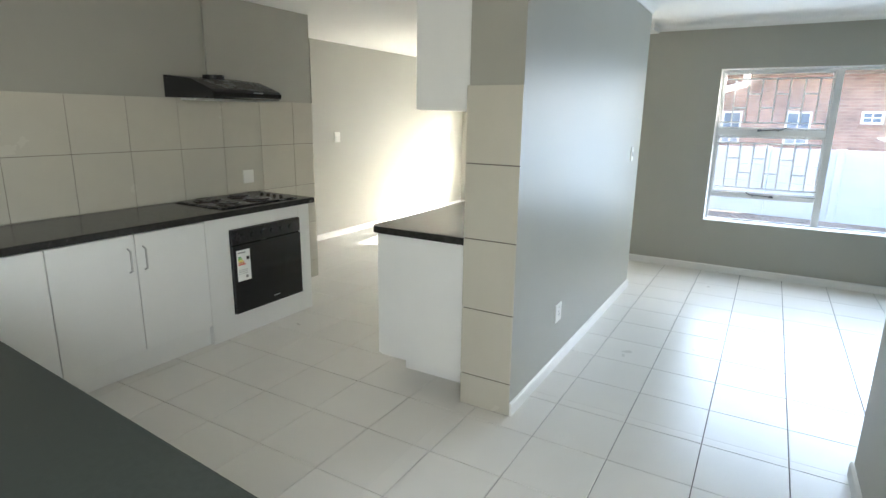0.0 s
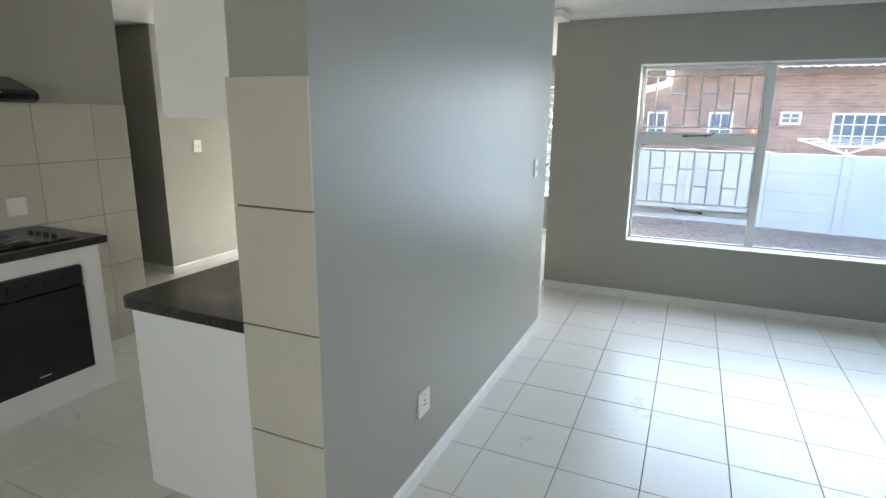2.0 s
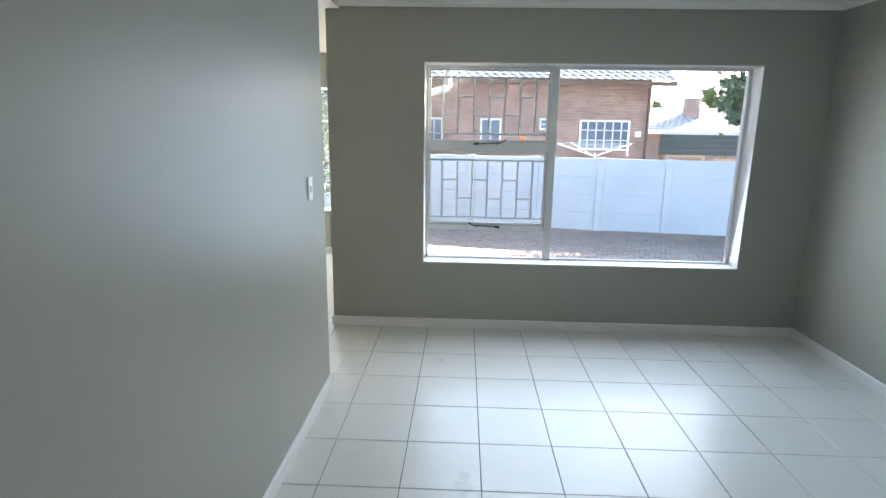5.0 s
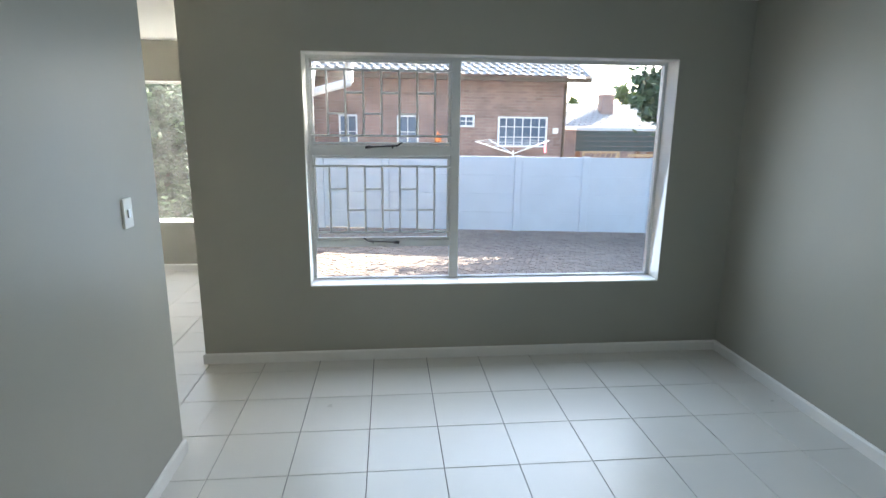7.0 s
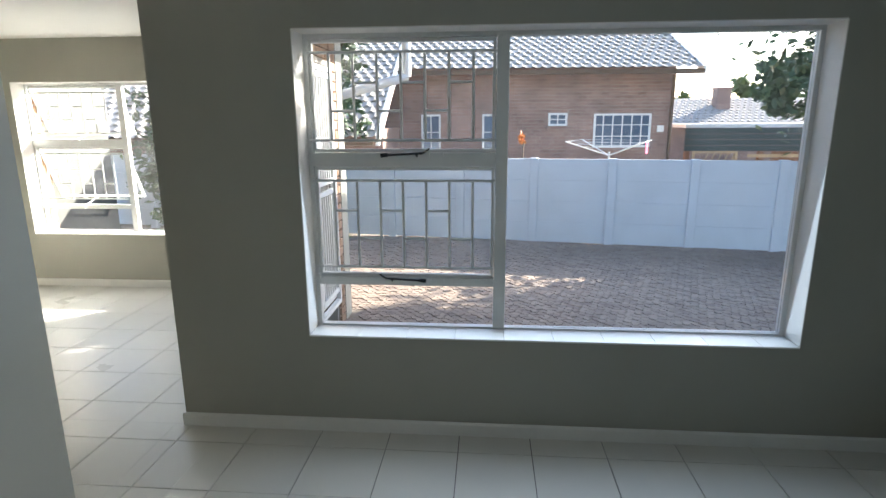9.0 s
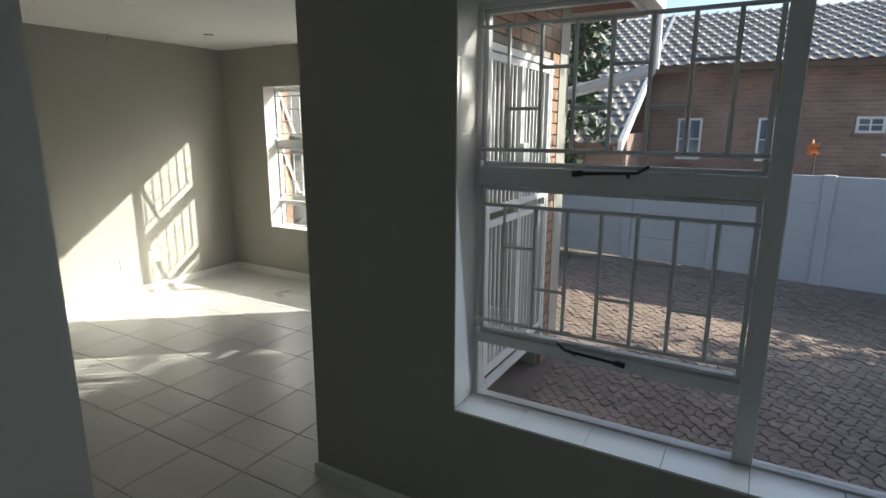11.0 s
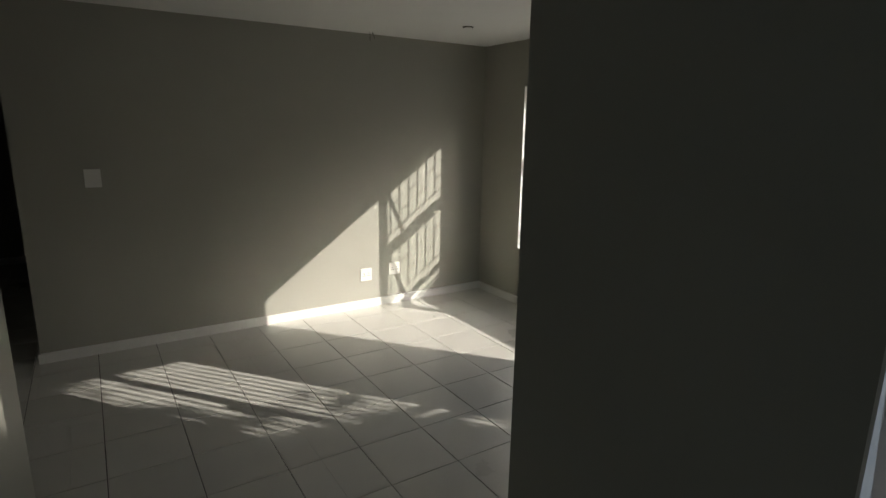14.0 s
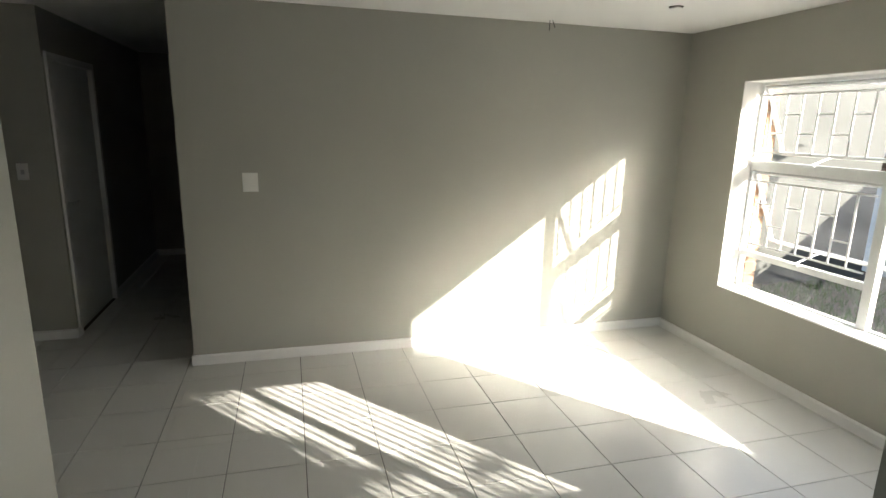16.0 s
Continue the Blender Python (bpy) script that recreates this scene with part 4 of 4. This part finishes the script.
def flower_stalk():
    thing = empty("aloe_flower", (1.05, 13.6, GROUND), "tall aloe stalk with orange flower heads", "plant")
    part("stem", rod(bmesh.new(), (0, 0, 0), (0.02, 0, 1.55), 0.02, 6, 0.012), M_BARK, thing)
    bm = bmesh.new()
    leafy(bm, (0.0, 0.0, 1.62), (0.08, 0.07, 0.11), 90, 0.05, 4)
    me = finish(bm, "flower", M_ORANGE)
    part("flower", me, None, thing, "orange flower head")


flower_stalk()

# extra clumps 1, 2 and 4: unseen leaves added to shade gate and rooms
tree("shade_tree", (7.5, 11.9, GROUND), 4.0, (7.5, 11.7, 3.65), (2.6, 2.6, 2.85), 36000, 0.085, "large dark feathery evergreen tree beyond the boundary wall", 11, trunk_r=0.2, limbs=12, dense=22000, added_clumps=(((6.3, 13.45, 4.45), (0.75, 1.0, 0.85), 10000), ((6.9, 10.75, 5.4), (0.8, 0.9, 0.8), 8000), ((6.1, 14.75, 2.35), (0.5, 0.45, 0.75), 1800), ((5.9, 13.1, 6.95), (1.0, 1.0, 0.6), 9000)))
tree("shrub_tree", (-3.0, 10.6, GROUND), 1.4, (-3.25, 10.6, 1.2), (1.05, 0.65, 1.3), 8200, 0.055, "small bushy tree with dark green leaves by the wall", 21, M_LEAF, 0.08, 14, dense=7000)
tree("slender_tree", (-2.6, 13.7, GROUND), 2.6, (-2.6, 13.7, 2.6), (0.7, 0.7, 2.0), 2600, 0.09, "slender green tree behind the boundary wall", 31, trunk_r=0.09)
bm = bmesh.new()
for i in range(26):
    leafy(bm, (-25 + i * 3.6, 62 + 3 * math.sin(i * 1.7), 2.5 + 0.6 * math.sin(i * 2.3)), (3.0, 2.0, 2.4), 420, 0.5, 100 + i)
me = finish(bm, "far_trees", M_LEAF2)
tagged(part("far_trees", me, None), "hazy line of distant trees", "trees", kind="stuff")


# our own eaves, gutter and downpipe
def own_roof():
    o = 0.5
    x1, y1 = BX1 + OUT + o, BY1 + OUT + o
    bm = boxes((BX0 - 1.0, BY1 + OUT - 0.5, CEIL + 0.10, x1, y1, CEIL + 0.14), (BX1 - 0.5, AY1 + OUT, CEIL + 0.10, x1, BY1 + OUT - 0.5, CEIL + 0.14), (x1, AY1 + OUT - 0.2, CEIL + 0.10, AX1 + OUT, AY1 + OUT + 0.35, CEIL + 0.14))
    roof = structure("eaves", bm, M_WOOD, "dark timber eaves boards", "eaves")
    part("fascia", boxes((x1, AY1 + OUT + 0.35, CEIL + 0.02, x1 + 0.02, y1 + 0.02, CEIL + 0.22)), M_TRIM, roof, "white fascia board")
    part("fascia", boxes((BX0 - 1.0, y1, CEIL + 0.02, x1, y1 + 0.02, CEIL + 0.22)), M_TRIM, roof, "white fascia board")
    bm = bmesh.new()
    c = Vector((x1 + 0.09, y1 - 0.04, CEIL + 0.06))
    k = Vector((c.x, c.y, 2.06))
    e = Vector((BX1 + OUT - 0.06, BY1 + OUT + 0.06, 1.85))
    g = Vector((e.x, e.y, GROUND))
    for a, b in ((c, k), (k, e), (e, g)):
        rod(bm, a, b, 0.046, 12)
    part("gutter", boxes((x1 + 0.021, AY1 + OUT + 0.36, CEIL + 0.05, x1 + 0.14, y1 + 0.02, CEIL + 0.14)), M_TRIM, roof, "white gutter", bevel=0.012)
    part("downpipe", bm, M_TRIM, roof, "white downpipe")


own_roof()

# roofing over the whole plan, to close the place above
structure("roof_slab", boxes((-8.4, SOUTH - 0.2, CEIL + 0.15, AX1 + OUT, AY1 + OUT, CEIL + 0.25), (BX0 - 0.12, AY1 + OUT, CEIL + 0.15, BX1 + OUT, BY1 + OUT, CEIL + 0.25)), M_ROOF, "roof over the house", "roof")

# grass beneath the sunny room's window
rng = random.Random(9)
verts, faces = [], []
for i in range(9000):
    x, y = rng.uniform(-6.5, -1.9), rng.uniform(9.2, 12.7)
    a, h, w = rng.uniform(0, 6.28), rng.uniform(0.04, 0.13), 0.006
    b = len(verts)
    verts += [(x - w * math.cos(a), y - w * math.sin(a), GROUND - 0.045), (x + w * math.cos(a), y + w * math.sin(a), GROUND - 0.045), (x + 0.05 * math.sin(a * 3), y + 0.05 * math.cos(a * 2), GROUND - 0.045 + h)]
    faces.append((b, b + 1, b + 2))
me = bpy.data.meshes.new("lawn")
me.from_pydata(verts, [], faces)
me.materials.append(M_BLADE)
tagged(part("lawn", me, None), "patch of green grass outside the window", "grass", kind="stuff")

# ---------------------------------------------------------------- bricks of the outer wall
def brick_facing():
    wall = structure("brick_facing", boxes((BX1 + OUT + 0.001, GATE[1] + 0.02, GROUND, BX1 + OUT + 0.012, BY1 + OUT - 0.02, CEIL + 0.09), (BX1 + OUT + 0.001, AY1 + OUT, GATE[2] + 0.02, BX1 + OUT + 0.012, GATE[1] + 0.02, CEIL + 0.09), (BX1 + OUT + 0.001, AY1 + OUT, GROUND, BX1 + OUT + 0.012, GATE[0] - 0.02, GATE[2] + 0.02)), M_MORTAR,
                     "red-brown face brick outer wall", "brick wall")
    meshes = {}
    h, gap, depth = 0.073, 0.011, 0.03
    rows = int((CEIL + 0.09 - GROUND) / (h + gap))
    for k in range(rows):
        z = GROUND + k * (h + gap) + 0.004
        y = AY1 + OUT + (0.0 if k % 2 == 0 else -0.116)
        while y < BY1 + OUT:
            a, b = max(y, AY1 + OUT + 0.002), min(y + 0.222, BY1 + OUT + (0.006 if k % 2 else 0.0))
            clear = z > GATE[2] + 0.02
            if not clear and a < GATE[1] + 0.025 and b > GATE[0] - 0.025:
                if a < GATE[0] - 0.06:
                    b = GATE[0] - 0.025
                elif b > GATE[1] + 0.06:
                    a = GATE[1] + 0.025
                else:
                    a = b
            if b - a > 0.03:
                key = round(b - a, 3)
                if key not in meshes:
                    meshes[key] = finish(boxes((0, 0, 0, depth, b - a, h)), "brick", M_BRICK, 0.004)
                ob = part("brick", meshes[key], None, wall)
                ob.location = (BX1 + OUT + 0.003, a, z)
            y += 0.233


brick_facing()
# brick jamb outside the sunny room's window
jamb = structure("brick_jamb", boxes((WB[0] - 0.30, BY1 + OUT + 0.001, GROUND, WB[0] - 0.002, BY1 + OUT + 0.05, 2.2)), M_MORTAR, "face brick beside the window", "brick wall")
me = finish(boxes((0, 0, 0, 0.22, 0.075, 0.073)), "brick", M_BRICK, 0.004)
for k in range(29):
    ob = part("brick", me, None, jamb)
    ob.location = (WB[0] - 0.222 + 0.010 * (k % 3), BY1 + OUT + 0.003, GROUND + 0.01 + k * 0.084)




def brick_jamb():
    """Sunlit bricks at the outer side of the sunny room's window, beyond the sashes."""
    x1, y0 = WB[0] + 0.012, BY1 + OUT
    jamb = structure("brick_jamb", boxes((x1 - 0.330, y0 + 0.001, GROUND, x1 - 0.006, y0 + 0.104, CEIL + 0.09)), M_MORTAR, "orange-brown face brick jamb beside the window", "brick wall")
    long_brick = finish(boxes((0, 0, 0, 0.222, 0.102, 0.073)), "brick", M_BRICK, 0.006)
    short_brick = finish(boxes((0, 0, 0, 0.106, 0.102, 0.073)), "brick", M_BRICK, 0.006)
    for k in range(32):
        z = GROUND + 0.004 + k * 0.084
        for q in (0, 1):
            first = long_brick if (k + q) % 2 == 0 else short_brick
            a = x1 - (0.222 if k % 2 == 0 else 0.106) if q == 0 else x1 - 0.339
            part("brick", first, None, jamb).location = (a, y0 + 0.008, z)


brick_jamb()
# ---------------------------------------------------------------- wall tiles
def tile_wall_run():
    bed = structure("wall_tiling", boxes((KX + 0.0005, SOUTH, 0.0, KX + 0.006, KEND, 1.634)), M_GROUT, "large cream ceramic wall tiles in straight rows", "tiling")
    meshes = {}
    tops = [0.0, 0.168, 0.545, 0.905, 1.276, 1.638]
    cols = [SOUTH] + [1.452 + 0.3705 * i for i in range(-7, 6)] + [KEND]
    for a, b in zip(cols, cols[1:]):
        for lo, hi in zip(tops, tops[1:]):
            if b < 2.9 and hi < 0.8:
                continue
            key = (round(b - a, 3), round(hi - lo, 3))
            if key not in meshes:
                meshes[key] = finish(boxes((0, 0.0015, 0.0015, 0.010, b - a - 0.0015, hi - lo - 0.0015)), "tile", M_WALLTILE, 0.0015)
            ob = part("tile", meshes[key], None, bed)
            ob.location = (KX + 0.001, a, lo)
    # the tiled end of the dividing wall
    end = structure("wall_end_tiling", boxes((DX0 + 0.001, DY0 - 0.006, 0.0, DX1 - 0.001, DY0 - 0.0005, 1.684), (DX0 - 0.006, DY0 + 0.001, 0.0, DX0 - 0.0005, DY0 + 0.03, 1.684), (DX0 - 0.006, DY0, 0.928, DX0 - 0.0005, PY1, 1.684)), M_GROUT, "cream wall tiles stacked on the wall's end", "tiling")
    tops = [0.0, 0.182, 0.557, 0.932, 1.313, 1.688]
    for lo, hi in zip(tops, tops[1:]):
        part("tile", boxes((DX0 - 0.009, DY0 - 0.010, lo + 0.003, DX1 + 0.002, DY0 - 0.001, hi - 0.003)), M_WALLTILE, end, bevel=0.0015)
        if lo > 0.9:
            for i in range(7):
                a = DY0 + i * 0.37
                part("tile", boxes((DX0 - 0.010, a + 0.001, lo + 0.0015, DX0 - 0.001, min(a + 0.3685, PY1), hi - 0.0015)), M_WALLTILE, end, bevel=0.0015)


tile_wall_run()


# ---------------------------------------------------------------- floor tiles
def floor_tiles():
    T, U, ox, oy, g = 0.367, 0.3745, -0.075, 5.003, 0.0043
    areas = [(AX0, AY0, AX1, AY1), (DX0 - 0.0, 2.0, AX0, DY0), (DX0, DY1, AX0, AY1), (KX, 0.3, DX0, DY1), (DX0, SOUTH, 0.53, 2.0), (AX0, 2.0, 0.53, AY0),
             (HALLX, KEND, KX, HALL0), (HALLX, HALL0, KX, HALL1), (KX, DY1, DX0, AY1), (BX0, HALL1, KX, AY1), (BX0, AY1, BX1, BY1), (-8.2, HALL0, HALLX, HALL1), (HALLX, 2.6, KX - 0.12, KEND)]
    meshes = {}
    for x0, y0, x1, y1 in areas:
        i0, i1 = math.floor((x0 - ox) / T), math.ceil((x1 - ox) / T)
        j0, j1 = math.floor((y0 - oy) / U), math.ceil((y1 - oy) / U)
        for i in range(i0, i1):
            for j in range(j0, j1):
                gx0, gy0 = ox + i * T, oy + j * U
                a0, a1 = max(x0, gx0 + g / 2), min(x1, gx0 + T - g / 2)
                b0, b1 = max(y0, gy0 + g / 2), min(y1, gy0 + U - g / 2)
                if a1 - a0 < 0.004 or b1 - b0 < 0.004:
                    continue
                key = (round(a1 - a0, 3), round(b1 - b0, 3))
                if key not in meshes:
                    bm = boxes((0, 0, -0.008, a1 - a0, b1 - b0, 0.0))
                    if min(key) > 0.03:
                        top = [e for e in bm.edges if all(v.co.z > -0.001 for v in e.verts)]
                        bmesh.ops.bevel(bm, geom=top, offset=0.0012, segments=1, affect="EDGES")
                    meshes[key] = finish(bm, "tile", M_TILE)
                ob = part("tile", meshes[key], None, FLOOR)
                ob.location = (a0, b0, 0.0)


floor_tiles()


# ---------------------------------------------------------------- brick paving
def paving():
    """Worn interlocking pavers: staggered rows whose crooked joints meet at shared corners."""
    bed = structure("paving", boxes((-1.9, AY1 + OUT, GROUND - 0.044, 9.0, 12.6, GROUND - 0.014)), M_SAND, "brown worn interlocking pavers with dark joints", "paving")
    step, deep = 0.045, 0.070
    turn = Matrix.Translation((0.4, 8.6, 0)) @ Matrix.Rotation(radians(-52), 4, "Z")
    rng = random.Random(3)

    @functools.lru_cache(maxsize=None)
    def node(r, k):
        j = random.Random(r * 1009 + k * 37 + 5)
        return Vector((k * step + j.uniform(-0.008, 0.008) + (0.014 if r % 2 else -0.014), r * deep + j.uniform(-0.010, 0.010) + (0.010 if k % 2 else -0.010), 0))

    verts, faces, made = [], [], 0
    for row in range(-160, 168):
        for col in range(-106, 142):
            k = 2 * col + row % 2
            outline = [node(row, k), node(row, k + 1), node(row, k + 2), node(row + 1, k + 2), node(row + 1, k + 1), node(row + 1, k)]
            mid = sum(outline, Vector()) / 6
            c = turn @ mid
            if not (-1.85 < c.x < 8.9 and AY1 + OUT + 0.1 < c.y < 12.5):
                continue
            if -0.95 + 0.1 > c.x and c.y < BY1 + OUT + 0.1:
                continue
            lift = GROUND + rng.uniform(-0.008, 0.003) + 0.006 * math.sin(c.x * 2.1) * math.sin(c.y * 1.7)
            tilt = Vector((rng.uniform(-0.035, 0.035), rng.uniform(-0.035, 0.035)))
            vs = []
            for grow, z in ((0.96, -0.03), (0.93, -0.005), (0.86, 0.0)):
                for p in outline:
                    d = turn.to_3x3() @ (p - mid) * grow
                    vs.append(Vector((d.x, d.y, z + d.x * tilt.x + d.y * tilt.y)))
            fs = [tuple(range(12, 18))] + [(6 * q + i, 6 * q + (i + 1) % 6, 6 * q + 6 + (i + 1) % 6, 6 * q + 6 + i) for q in (0, 1) for i in range(6)]
            at = Vector((c.x, c.y, lift))
            if made < 300 and c.y < 7.9 and -0.8 < c.x < 1.7:
                me = bpy.data.meshes.new("paver")
                me.from_pydata(vs, [], fs)
                me.materials.append(M_PAVER)
                part("paver", me, None, bed).location = at
                made += 1
            else:
                b = len(verts)
                verts.extend(tuple(v + at) for v in vs)
                faces.extend(tuple(b + i for i in f) for f in fs)
    me = bpy.data.meshes.new("pavers")
    me.from_pydata(verts, [], faces)
    me.materials.append(M_PAVERFIELD)
    tagged(part("pavers", me, None, bed), kind="stuff")


paving()
